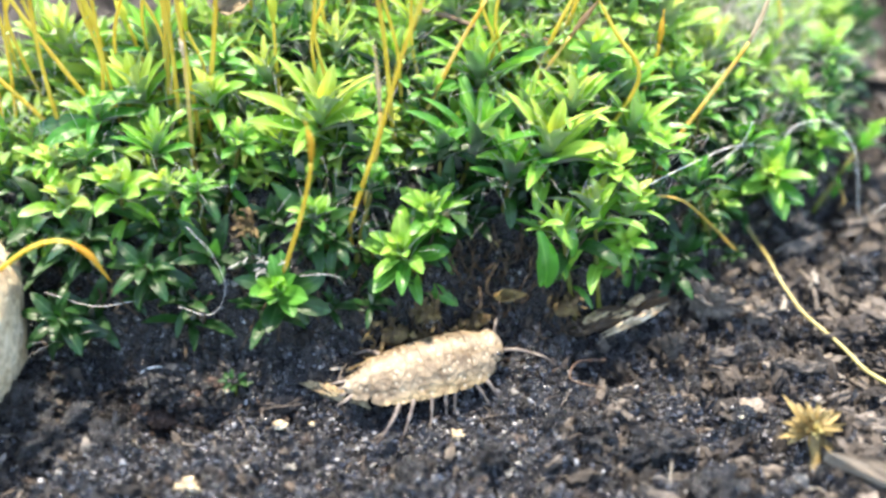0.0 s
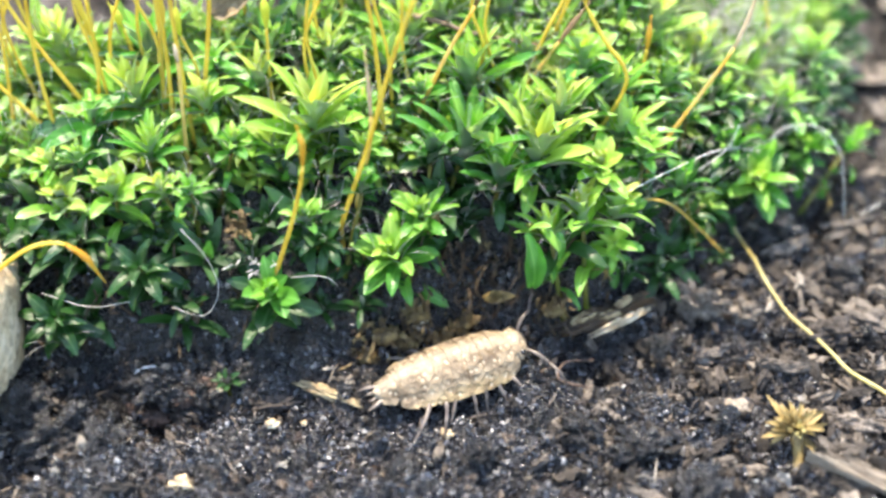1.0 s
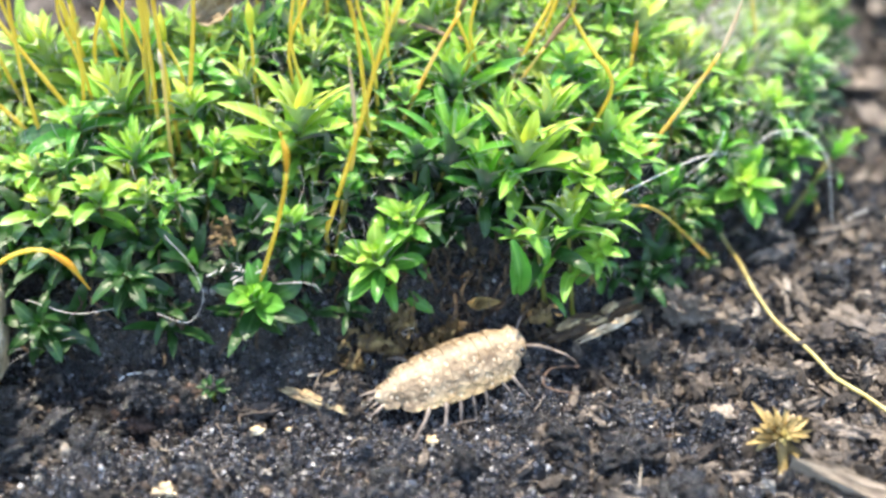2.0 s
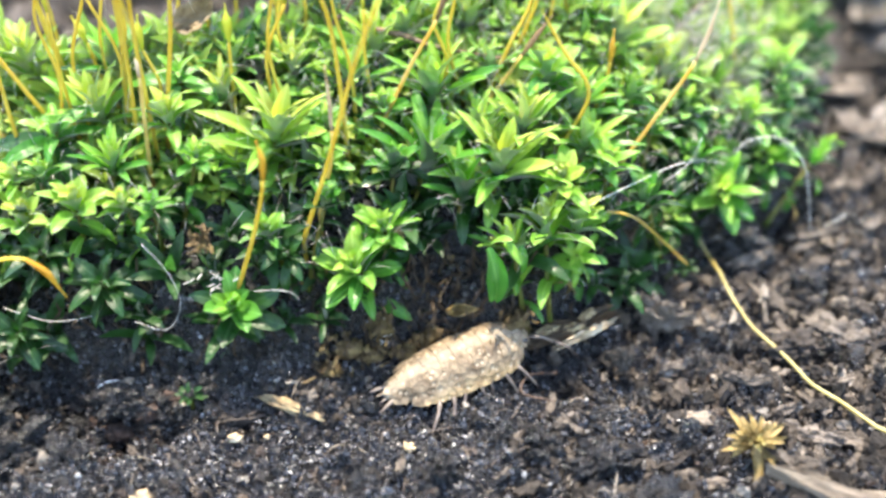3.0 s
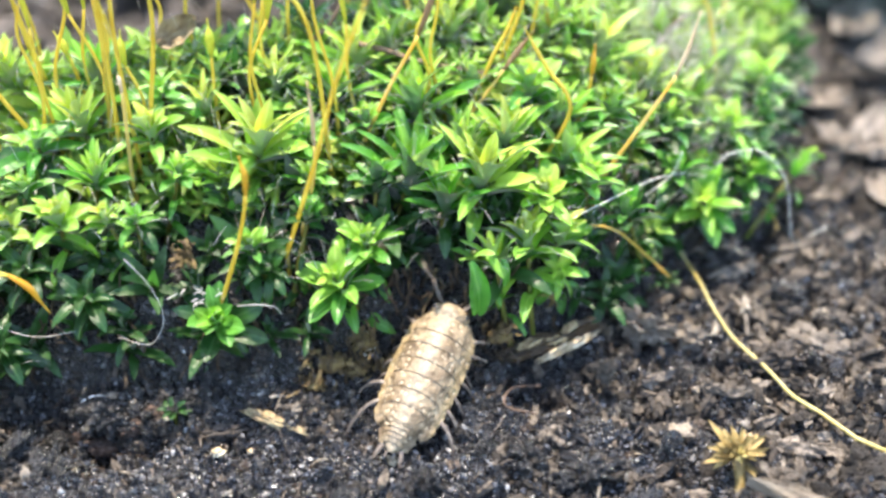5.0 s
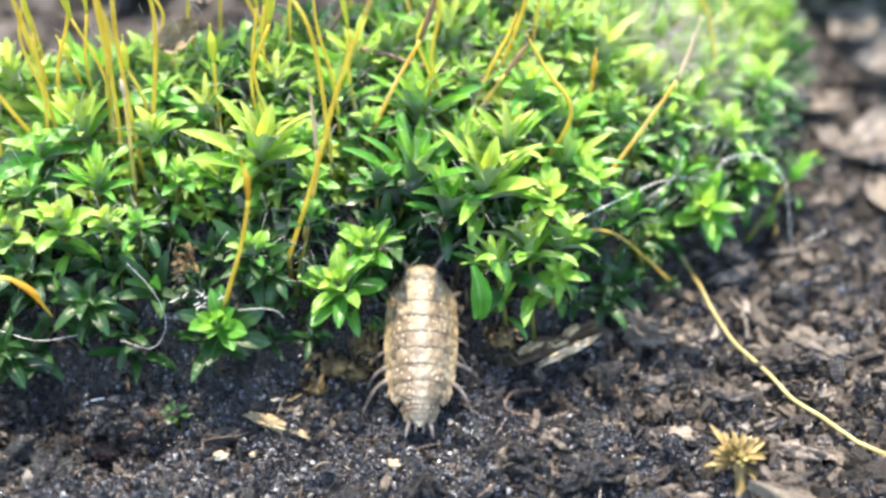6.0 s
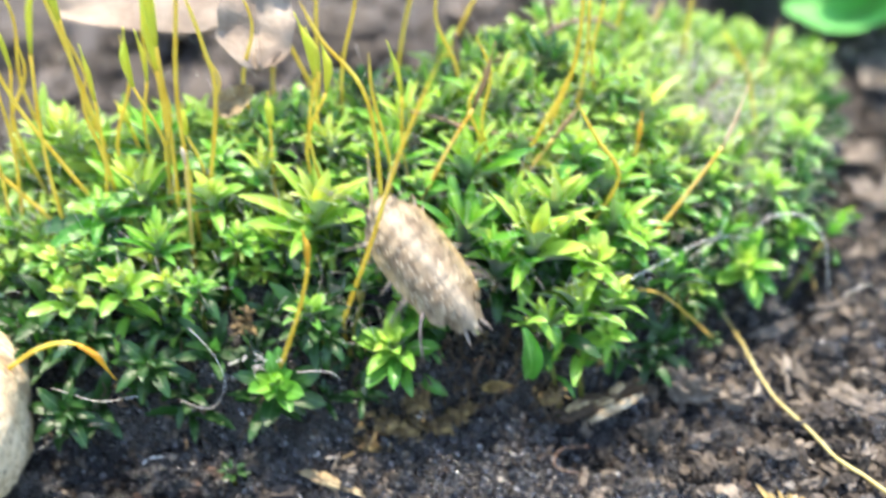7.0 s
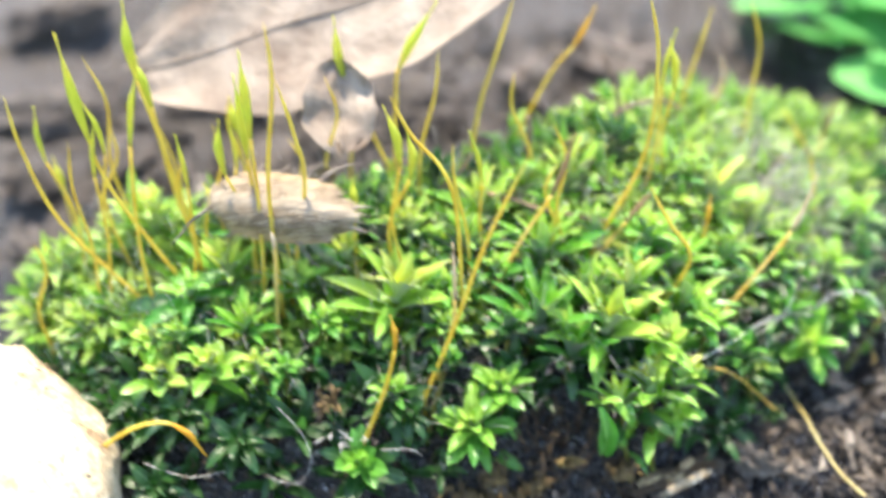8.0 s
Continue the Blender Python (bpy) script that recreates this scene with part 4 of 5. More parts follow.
twig((-0.28, 2.22, 2.02), (0.01, 2.17, 1.97), (0.33, 2.09, 1.9), (0.82, 1.99, 1.86), r=0.024)
twig((0.86, 3.05, 2.12), (1.1, 3.2, 2.24), (1.4, 3.3, 2.24), (1.62, 3.35, 2.12), r=0.028)
twig((1.02, 3.2, 2.2), (0.98, 3.25, 2.42), (0.86, 3.3, 2.7), r=0.022)
twig((2.36, 3.1, 1.5), (2.5, 3.2, 1.62), (2.66, 3.25, 1.72), r=0.022)
twig((0.16, 2.7, 1.92), (0.2, 2.72, 2.2), (0.18, 2.74, 2.42), r=0.034)
twig((0.3, 2.75, 1.95), (0.44, 2.72, 2.1), (0.58, 2.7, 2.22), r=0.03)
twig((-0.6, 2.3, 1.95), (-0.42, 2.32, 2.1), (-0.3, 2.34, 2.3), r=0.022)

straw = thing("straw", None, at(2.53, 1.59, 0.25), "long thin yellow straw lying on the soil", "straw")
stalk_path = [Vector((p.x, p.y, max(p.z, ground_at(2.53 + p.x, 1.59 + p.y) + 0.13 - 0.25))) for p in bent([(-0.04, 0.08, 0.05), (0.02, -0.1, 0.02), (0.19, -0.72, -0.07), (0.44, -1.17, -0.08), (0.69, -1.64, -0.1), (1.3, -2.3, -0.08)], 26)]
stalk_path = [(a + b * 2 + c) / 4 for a, b, c in zip([stalk_path[0], *stalk_path], stalk_path, [*stalk_path[1:], stalk_path[-1]])]
part("stalk", mesh_of("stalk", *tube(stalk_path, [0.0125 + 0.00012 * i for i in range(27)], 8), STRAW), straw)

# dry yellow moss star
star = thing("dry_moss_star", None, at(2.56, -0.4, ground_at(2.56, -0.4) + 0.08, 20, 4, 0), "dried yellow-brown moss star lying on the soil", "moss plant")
part("stem", mesh_of("stem", *tube(bent([(0.02, -0.3, 0.0), (0.03, -0.16, 0.06), (0, 0, 0.16)], 6), [0.02, 0.034, 0.036, 0.038, 0.042, 0.05, 0.03], 8), MOSS_DRY), star, label="thick dry stem")
rng = random.Random(5)
NARROW = [mesh_of("dry_leaf_blade", *tongue(l, w, 0.1, d, 0.9, t, 0.25, k, broad=0.16), MOSS_DRY) for k, (l, w, d, t) in enumerate(((0.29, 0.078, 0.1, 0.5), (0.26, 0.066, 0.45, -0.7), (0.3, 0.07, -0.1, 0.7), (0.24, 0.08, 0.7, 0.4)))]
for k in range(30):
    lift = 2 + 58 * k / 30
    part("leaf", NARROW[k % 4], star, at(0, 0, 0.1 + 0.06 * k / 30, rng.uniform(-20, 20), -lift + rng.uniform(-8, 8), 90 + (k * 83.0 % 260 - 130), (1.0 - 0.4 * k / 30) * rng.uniform(0.85, 1.1)))
HEART = [mesh_of("young_leaf", *tongue(0.12, 0.04, 0.1, 0.3, 0.8, 0.2, 0.2, k), STRAW) for k in range(2)]
for k in range(16):
    part("young_leaf", HEART[k % 2], star, at(0, -0.01, 0.15, 0, -(25 + 60 * k / 16), k * 137.5, rng.uniform(0.7, 1.1)), "pale yellow inner leaf")


# bark and wood chips
def chip(seed, length, width, thick):
    """A splintered, fibrous flake of wood along +x."""
    runs, cols = 14, 8
    rng = random.Random(seed)
    verts, faces = [], []
    n = cols + 1
    jag = [[rng.uniform(-0.2, 0.14) * length for _ in range(n)] for _ in range(2)]
    bow = rng.uniform(-0.2, 0.35)
    for layer in (1, -1):
        for i in range(runs + 1):
            t = i / runs
            w = 0.5 * width * (0.35 + 0.65 * math.sin(math.pi * (0.1 + 0.8 * t)))
            for j in range(n):
                s = 2 * j / cols - 1
                x = length * (t - 0.5) + (jag[0][j] * (1 - t) ** 2 * -1 + jag[1][j] * t ** 2)
                y = w * s * (1 + 0.45 * noise.noise(Vector((t * 8, seed, s)))) + 0.35 * width * noise.noise(Vector((t * 2.5, seed, 0)))
                fibre_z = 0.7 * noise.noise(Vector((t * 3, s * 4, seed + layer))) + 0.6 * noise.noise(Vector((t * 4, s * 11, seed * 2.0 + layer)))
                z = layer * thick * 0.5 * (1 - 0.7 * s * s) + thick * fibre_z + bow * length * (t - 0.5) ** 2
                verts.append((x, y, z))
    m = (runs + 1) * n
    for i in range(runs):
        for j in range(cols):
            a = i * n + j
            faces += [(a, a + n, a + n + 1, a + 1), (m + a, m + a + 1, m + a + n + 1, m + a + n)]
        a, b = i * n, i * n + cols
        faces += [(a, m + a, m + a + n, a + n), (b, b + n, m + b + n, m + b)]
    for j in range(cols):
        a, b = j, runs * n + j
        faces += [(a, a + 1, m + a + 1, m + a), (b, m + b, m + b + 1, b + 1)]
    return verts, faces


flake = thing("bark_flake", None, at(1.3, 0.64, 0.24, 24, -7, 22), "thin brown bark flake with a pale broken edge under the moss", "bark")
part("flake", mesh_of("flake", *chip(3, 0.74, 0.17, 0.08), FLAKE, False), flake)
part("broken_edge", mesh_of("broken_edge", *chip(8, 0.5, 0.07, 0.05), BROKEN_WOOD, False), flake, at(0.14, -0.1, 0.045, 10, 0, 4), "pale broken edge")
for x, y, z, turn, l in ((-0.16, 0.03, 0.06, 8, 0.2), (0.05, -0.02, 0.055, -6, 0.16), (0.2, 0.04, 0.05, 12, 0.14)):
    part("scale", mesh_of("scale", *chip(int(90 + 50 * l), l, 0.07, 0.03), SCRAP, False), flake, at(x, y, z, 0, 4, turn), "lighter brown scale of bark")

CHIPS = [mesh_of("wood_chip", *chip(20 + k, 0.24 + 0.04 * k, 0.07 + 0.02 * (k % 4), 0.045), WOOD if k % 2 else BARK, False) for k in range(8)]
rng = random.Random(9)
chips = 0
while chips < 340:
    x, y = rng.uniform(-5.5, 5.8) if chips < 110 else rng.uniform(0.8, 4.6), rng.uniform(-1.2, 9.0) if chips < 110 else rng.uniform(-1.3, 3.6)
    d = inside(x, y)
    if d > -0.12 or (x < 1.0 and y < 2 and rng.random() < 0.85) or (x < 2 and y < 0.6 and rng.random() < 0.5):
        continue
    dark = rng.random() < 0.5
    thing("wood_chip", CHIPS[rng.randrange(4) * 2 + (0 if dark else 1)], at(x, y, ground_at(x, y) + 0.035, rng.uniform(-20, 20), rng.uniform(-18, 18), rng.uniform(0, 360), rng.uniform(0.3, 0.85)),
          "dark brown splinter of bark on the soil" if dark else "light brown weathered wood chip on the soil", "wood chip", "wood chips on the soil")
    chips += 1
thing("wood_splinter", mesh_of("wood_splinter", *chip(61, 1.7, 0.22, 0.09), SPLINTER, False), at(3.5, -1.02, 0.1, 0, 3, -18), "long pale splinter of weathered wood on the soil", "wood chip")
def wedge(seed, wide, tall, thick):
    """A torn, leaf-like piece of rotten bark: wide at the top, narrowing downwards, with a folded crest."""
    body, _ = lump(seed, 0.5, 0.5, 0.5, 0.7, 3.0, 5)
    out = []
    for p in body:
        v = Vector(p)
        k = 0.55 + 0.9 * (v.z + 0.5)
        out.append((v.x * wide * k, v.y * thick + 0.5 * thick * abs(v.x), v.z * tall + 0.25 * tall * v.x * v.x))
    return out, _


thing("bark_lump", mesh_of("bark_lump", *wedge(31, 0.36, 0.34, 0.16), WOOD, crisp=40), at(2.05, 0.84, 0.17, 14, 24, -12), "torn light brown wedge of rotten bark", "bark")
thing("bark_lump", mesh_of("bark_lump", *wedge(33, 0.13, 0.27, 0.1), WOOD, crisp=40), at(1.73, 0.4, 0.13, 10, -8, 8), "small upright light brown chip of rotten bark", "bark")
thing("bark_lump", mesh_of("bark_lump", *lump(35, 0.09, 0.08, 0.09, 0.8, 3.0, 4), WOOD), at(2.45, 0.8, 0.13, 0, 0, 10), "small light brown lump of rotten bark", "bark")
thing("bark_lump", mesh_of("bark_lump", *lump(36, 0.2, 0.13, 0.1, 0.8, 3.0, 4), BARK), at(3.12, 0.6, 0.1, 0, 10, 30), "rough dark brown lump of rotten bark", "bark")
thing("bark_lump", mesh_of("bark_lump", *lump(37, 0.22, 0.15, 0.08, 0.8, 3.0, 4), WOOD), at(3.45, 0.74, 0.12, 0, 0, -20), "flat light brown lump of rotten bark", "bark")
thing("bark_lump", mesh_of("bark_lump", *lump(38, 0.12, 0.07, 0.06, 0.5, 3.4, 4), RED_BARK), at(-2.08, -0.1, ground_at(-2.08, -0.1) + 0.02, 0, 8, 10), "reddish brown lump of rotten bark", "bark")
thing("bark_lump", mesh_of("bark_lump", *lump(39, 0.18, 0.05, 0.05, 0.7, 3.0, 4), BARK), at(-1.18, -0.05, ground_at(-1.18, -0.05) + 0.03, 0, 4, 14), "dark log-like stub of rotten bark", "bark")
for x, y, r, turn in ((-1.82, -0.02, 0.1, 40), (-1.68, 0.06, 0.07, 10), (-2.25, -0.05, 0.06, 80), (-2.5, -0.3, 0.09, 20)):
    thing("bark_lump", mesh_of("bark_lump", *lump(int(300 + 90 * r), r, r * 0.6, r * 0.6, 0.55, 3.2, 4), RED_BARK), at(x, y, ground_at(x, y) + 0.02, 0, 6, turn), "reddish brown crumb of rotten bark", "bark")
for k, (x, y, z, turn, l, w, tilt) in enumerate(((0.85, -0.29, 0.07, 28, 0.5, 0.1, 8), (1.49, -0.17, 0.1, -50, 0.2, 0.1, 25), (1.56, -0.38, 0.07, -14, 0.5, 0.12, 5), (1.24, -0.45, 0.07, -32, 0.36, 0.12, 6), (2.86, -0.11, 0.08, 20, 0.26, 0.14, 12),
                                               (3.45, 0.04, 0.09, -25, 0.4, 0.2, 10), (2.64, 0.16, 0.08, -8, 0.4, 0.16, 6), (2.17, 0.46, 0.09, 15, 0.34, 0.14, 10), (-2.63, -0.32, 0.1, -6, 0.6, 0.2, 4), (-2.4, -0.42, 0.1, 14, 0.4, 0.16, 8),
                                               (-2.85, -0.55, 0.09, -18, 0.5, 0.18, 5), (0.82, -0.6, 0.06, 35, 0.3, 0.1, 8), (3.0, -0.35, 0.08, -20, 0.5, 0.22, 6), (3.3, -0.3, 0.09, -28, 0.46, 0.2, 6), (2.9, 1.5, 0.14, 30, 0.5, 0.2, 8))):
    thing("bark_scrap", mesh_of("bark_scrap", *chip(200 + k, l * 0.8, w * 0.6, 0.06), WOOD, False), at(x, y, ground_at(x, y) + 0.04, tilt, -tilt * 0.5, turn), "fibrous light brown scrap of bark on the soil", "wood chip", "bark scraps on the soil")
thing("debris_stick", mesh_of("debris_stick", *lump(57, 0.21, 0.042, 0.036, 0.55, 2.6, 5), SCRAP), at(-0.8, 0.0, ground_at(-0.8, 0.0) + 0.05, 0, 4, -22), "short pale crumbly plant scrap on the soil", "debris")
for x, y, r in ((-1.17, -0.29, 0.045), (0.12, -0.33, 0.05), (-0.95, -0.2, 0.025), (-1.6, 0.02, 0.03), (2.72, -0.2, 0.05)):
    thing("grit_stone", mesh_of("grit_stone", *lump(int(60 + 40 * r), r, r * 0.8, r * 0.7, 0.8, 2.0, 3), PEBBLE), at(x, y, ground_at(x, y) + 0.4 * r), "tiny pale grit stone on the soil", "stone", "grit on the soil")
thing("white_grit", mesh_of("white_grit", *lump(51, 0.065, 0.055, 0.05, 0.8, 2.0, 4), PEBBLE), at(-1.72, -0.87, 0.06), "small whitish grit stone on the soil", "stone")


# ---- fine fibres ----
def fibre(label, *points, r=0.0045, material=FIBRE):
    o = Vector(points[0])
    path = [p - o for p in bent(points, 26)]
    thing("plant_fibre", mesh_of("plant_fibre", *tube(path, [r] * len(path), 5), material), at(*o), label, "fibre", "fibres on moss and soil")


fibre("white hair-like fibre draped over the moss", (1.35, 0.96, 1.15), (1.81, 1.25, 1.20), (2.33, 1.74, 1.06), (2.87, 2.01, 0.81), (3.23, 2.19, 0.61), r=0.004)
fibre("white hair-like fibre looping off the moss onto the soil", (2.71, 1.95, 0.91), (2.82, 1.95, 1.11), (3.09, 1.95, 1.14), (3.31, 1.95, 0.91), (3.41, 1.95, 0.62), (3.53, 1.95, 0.13), (3.63, 1.95, 0.23), (3.78, 1.95, 0.35), r=0.004)
fibre("white hair-like fibre draped over the moss", (2.10, 1.60, 0.94), (2.30, 1.60, 1.16), (2.36, 1.60, 1.38), r=0.004)
fibre("thin yellow bent stalk reaching from moss to soil", (1.42, 1.15, 0.95), (1.64, 1.15, 1.0), (1.82, 1.15, 0.95), (2.01, 1.2, 0.75), (2.35, 1.35, 0.3), r=0.011, material=SETA_PALE)
fibre("pale curved fibre hanging in front of the moss", (-1.76, 0.35, 1.34), (-1.6, 0.3, 1.12), (-1.54, 0.26, 0.85), (-1.67, 0.24, 0.62), (-1.91, 0.28, 0.66), r=0.0024, material=HAIR)
fibre("pale curled fibre on the soil", (-2.24, -0.01, 0.04), (-2.22, 0.11, 0.16), (-2.07, 0.15, 0.17), (-1.98, 0.09, 0.08), r=0.009)
fibre("thin pale fibre in front of the moss", (-1.01, 0.3, 0.94), (-0.85, 0.28, 0.97), (-0.74, 0.3, 0.93), (-0.69, 0.32, 0.84), r=0.0024, material=HAIR)
fibre("thin pale fibre in front of the moss", (-2.85, 0.3, 0.78), (-2.5, 0.22, 0.72), (-2.2, 0.25, 0.74), r=0.0024, material=HAIR)
fibre("thin dark looping rootlet on the soil", (1.22, 0.35, 0.06), (1.0, 0.29, 0.09), (0.95, 0.12, 0.08), (1.2, 0.07, 0.04), r=0.008, material=BROWN_LEAF)
fibre("short brown stalk beside the straw", (2.84, 1.34, 0.14), (2.92, 1.1, 0.18), (2.92, 0.85, 0.11), r=0.02, material=WOOD)
sporophyte("a", (-3.3, 0.25, 0.86), (-2.81, 0.22, 1.27), (-2.49, 0.2, 1.3), (-2.32, 0.2, 0.97), thick=1.0)

# the broad wet leaf that hangs over the gap in the moss
broad = thing("moss_shoot", None, at(0.7, 0.68, 1.06, 0, 0, 0), "moss shoot with one broad glossy leaf hanging down", "moss plant", "moss shoots of the cushion")
part("stem", mesh_of("stem", *tube(bent([(0.1, 0.2, -0.3), (0.05, 0.1, -0.05), (0, 0, 0.06)], 5), [0.02] * 6, 6), STEM), broad)
part("broad_leaf", mesh_of("broad_leaf", *blade(0.46, 0.15, 0.9, 0.9, 0.6, 12, 0.4, 0.5, 2, 3), MOSS_AGES[3]), broad, at(-0.02, -0.08, 0.04, 0, 62, -62), "broad glossy green leaf")
part("leaf", LEAF_MESHES["s"][2][0], broad, at(0, -0.02, 0.02, 0, -20, -20, 0.7))
part("leaf", LEAF_MESHES["d"][2][2], broad, at(0.1, 0, 0.02, 0, 40, -40, 0.7))
part("leaf", LEAF_MESHES["d"][3][1], broad, at(0.22, 0, 0.0, 0, 65, -70, 0.7))

# small green sprig and dead leaves on the soil and the bank
sprig = thing("moss_sprig", None, at(-1.52, 0.0, 0.06), "tiny dark green moss sprig on the soil", "moss plant")
part("stem", mesh_of("stem", *tube([(0, 0, -0.05), (0, 0, 0.06), (0, 0, 0.12)], [0.015, 0.014, 0.008], 6), STEM), sprig)
for k in range(9):
    part("leaf", LEAF_MESHES["s"][4][k % 4], sprig, at(0, 0, 0.08, 0, -(5 + 4 * k), k * 137.5, 0.5))
copy_thing(sprig, at(2.33, 1.36, ground_at(2.33, 1.36) + 0.03, 0, 0, 70))
thing("leaf_scrap", mesh_of("leaf_scrap", *flat_leaf(0.24, 0.1, 3.0, 1.6, 29, 10, 6), MOSS_DRY), at(0.42, 0.6, 0.48, 50, 20, 25), "curled yellow-brown dead leaf on the bank", "leaf")
def dead_clump(seed, x, y, z, size):
    """A matted clump of dead moss: short blades and rootlets in all directions round a small core."""
    rng = random.Random(seed)
    pieces = [lump(seed, size * 0.7, size * 0.5, size * 0.45, 0.8, 2.6, 2)]
    for _ in range(34):
        turn = Euler((rng.uniform(0, 6.3), rng.uniform(0, 6.3), rng.uniform(0, 6.3))).to_matrix().to_4x4()
        o = Vector((rng.gauss(0, size * 0.55), rng.gauss(0, size * 0.35), abs(rng.gauss(0, size * 0.3))))
        pieces.append(moved(blade(rng.uniform(0.06, 0.14), rng.uniform(0.02, 0.045), 0.6, rng.uniform(0.2, 1.6), 0.4, 4), Matrix.Translation(o) @ turn))
    thing("dead_moss_clump", mesh_of("dead_moss_clump", *join(pieces), OLD_MOSS), at(x, y, z), "matted yellow-brown dead moss at the cushion's foot", "moss")


for k, (x, y, z, s) in enumerate(((-0.36, 0.36, 0.3, 0.14), (-0.2, 0.4, 0.2, 0.12), (0.06, 0.46, 0.16, 0.13), (-0.5, 0.28, 0.16, 0.1), (0.24, 0.55, 0.24, 0.1), (-0.12, 0.48, 0.4, 0.1), (0.9, 0.55, 0.4, 0.12), (-1.42, 0.6, 1.13, 0.075))):
    dead_clump(70 + k, x, y, z, s)


def fluff(x, y, z, size, seed, label):
    """A tangle of bleached moss threads."""
    rng = random.Random(seed)
    pieces = []
    for _ in range(11):
        o = Vector((x + rng.gauss(0, size), y + rng.gauss(0, size * 0.6), z + rng.gauss(0, size)))
        d = Vector((rng.uniform(-1, 1), rng.uniform(-1, 0.4), rng.uniform(-1, 1))).normalized() * size * rng.uniform(0.7, 1.8)
        kink = Vector((rng.uniform(-1, 1), rng.uniform(-1, 1), rng.uniform(-1, 1))) * size * 0.4
        pieces.append(tube(bent([o, o + d * 0.5 + kink, o + d], 5), [r * rng.uniform(0.8, 1.3) for r in (0.003, 0.0045, 0.0045, 0.004, 0.003, 0.0015)], 5))
    thing("moss_threads", mesh_of("moss_threads", *join(pieces), HAIR), Matrix(), label, "moss", kind="stuff")


fluff(-0.1, 0.5, 0.34, 0.06, 1, "bleached grey moss threads on the bank")
fluff(-1.3, 0.36, 0.98, 0.06, 2, "bleached grey moss threads caught in the moss")


def build_shreds():
    """Fine dead roots and plant shreds strewn on the soil."""
    rng = random.Random(55)
    pieces = []
    while len(pieces) < 1100:
        x, y = rng.uniform(-3.6, 5.0), rng.uniform(-1.2, 4.5)
        d = inside(x, y)
        if d > 0.05 or (x < 1.2 and rng.random() < 0.5):
            continue
        a, l = rng.uniform(0, 6.28), rng.uniform(0.03, 0.24)
        z = ground_at(x, y) + rng.uniform(0.0, 0.03)
        c = [(x + l * t * math.cos(a) + 0.16 * l * rng.uniform(-1, 1) * (t > 0), y + l * t * math.sin(a) + 0.16 * l * rng.uniform(-1, 1) * (t > 0), z + rng.uniform(-0.01, 0.05) * (0 < t < 1)) for t in (0, 0.5, 1)]
        r = rng.uniform(0.0025, 0.008)
        pieces.append(tube(bent(c, 4), [r * k for k in (0.7, 1.1, 1.0, 0.9, 0.4)], 4))
    v, f = join(pieces)
    thing("plant_shreds", mesh_of("plant_shreds", v, f, SHRED), Matrix(), "brown root shreds and plant litter strewn on the soil", "litter", kind="stuff")


build_shreds()


def build_rootlets():
    """Old brown stems and rootlets under the cushion's front rim, bared on the bank."""
    rng = random.Random(91)
    pieces = []
    while len(pieces) < 200:
        x = rng.uniform(-0.5, 1.0) if rng.random() < 0.5 else rng.uniform(-3.4, 3.0)
        y = blend(x, FRONT) + rng.uniform(-0.06, 0.34)
        z = ground_at(x, y)
        l, a = rng.uniform(0.12, 0.4), rng.uniform(-0.5, 0.5)
        hang = rng.random() < 0.35
        up = Vector((math.sin(a), rng.uniform(-0.5, 0.1), -0.5 if hang else 0.9))
        o = Vector((x, y, z + (0.2 if hang else -0.03)))
        kink = Vector((rng.uniform(-0.06, 0.06), rng.uniform(-0.08, 0.0), 0))
        r = rng.uniform(0.003, 0.013)
        pieces.append(tube(bent([o, o + up * l * 0.5 + kink, o + up * l], 5), [r * k for k in (0.9, 1.1, 1.0, 0.9, 0.7, 0.4)], 5))
    thing("rootlets", mesh_of("rootlets", *join(pieces), ROOT), Matrix(), "bare brown moss stems and rootlets on the bank", "roots", kind="stuff")


build_rootlets()

# ---- far plants ----
def clover_leaflet(size):
    verts, faces = [(0, 0, 0)], []
    ring = 16
    for k in range(ring + 1):
        a = -math.pi + 2 * math.pi * k / ring
        rr = size * (0.55 + 0.45 * math.cos(a / 2) ** 0.6) * (1 - 0.18 * math.exp(-(a / 0.35) ** 2))
        verts.append((size * 0.55 + 0.62 * rr * math.cos(a), 0.62 * rr * math.sin(a), 0.12 * size * math.sin(a) ** 2 + 0.05))
    verts[0] = (size * 0.5, 0, 0.0)
    faces = [(0, k + 1, k + 2) for k in range(ring)]
    return verts, faces


LEAFLET = mesh_of("leaflet", *clover_leaflet(1.0), CLOVER)
rng = random.Random(3)
for x, y, h, s in ((4.9, 6.9, 0.4, 1.2), (5.7, 7.2, 0.6, 1.3), (5.0, 8.2, 0.7, 1.3), (6.0, 8.4, 0.9, 1.3), (6.3, 7.2, 0.6, 1.1), (4.25, 7.8, 0.5, 1.1), (4.5, 8.8, 0.7, 1.3), (5.4, 9.2, 0.9, 1.4), (4.4, 7.0, 0.3, 0.9), (5.3, 6.6, 0.5, 1.0)):
    z = ground_at(x, y)
    clover = thing("clover", None, at(x, y, z), "bright green low plant with three round leaflets", "plant", "green plants behind the moss")
    part("stalk", mesh_of("stalk", *tube(bent([(0, 0, -0.1), (0.05, 0, h * 0.5), (0, -0.05, h)], 6), [0.04] * 7, 6), STEM), clover)
    a0 = rng.uniform(0, 120)
    for k in range(3):
        part("leaflet", LEAFLET, clover, at(0, -0.05, h, 22, -12 + rng.uniform(-8, 8), a0 + 120 * k, s))


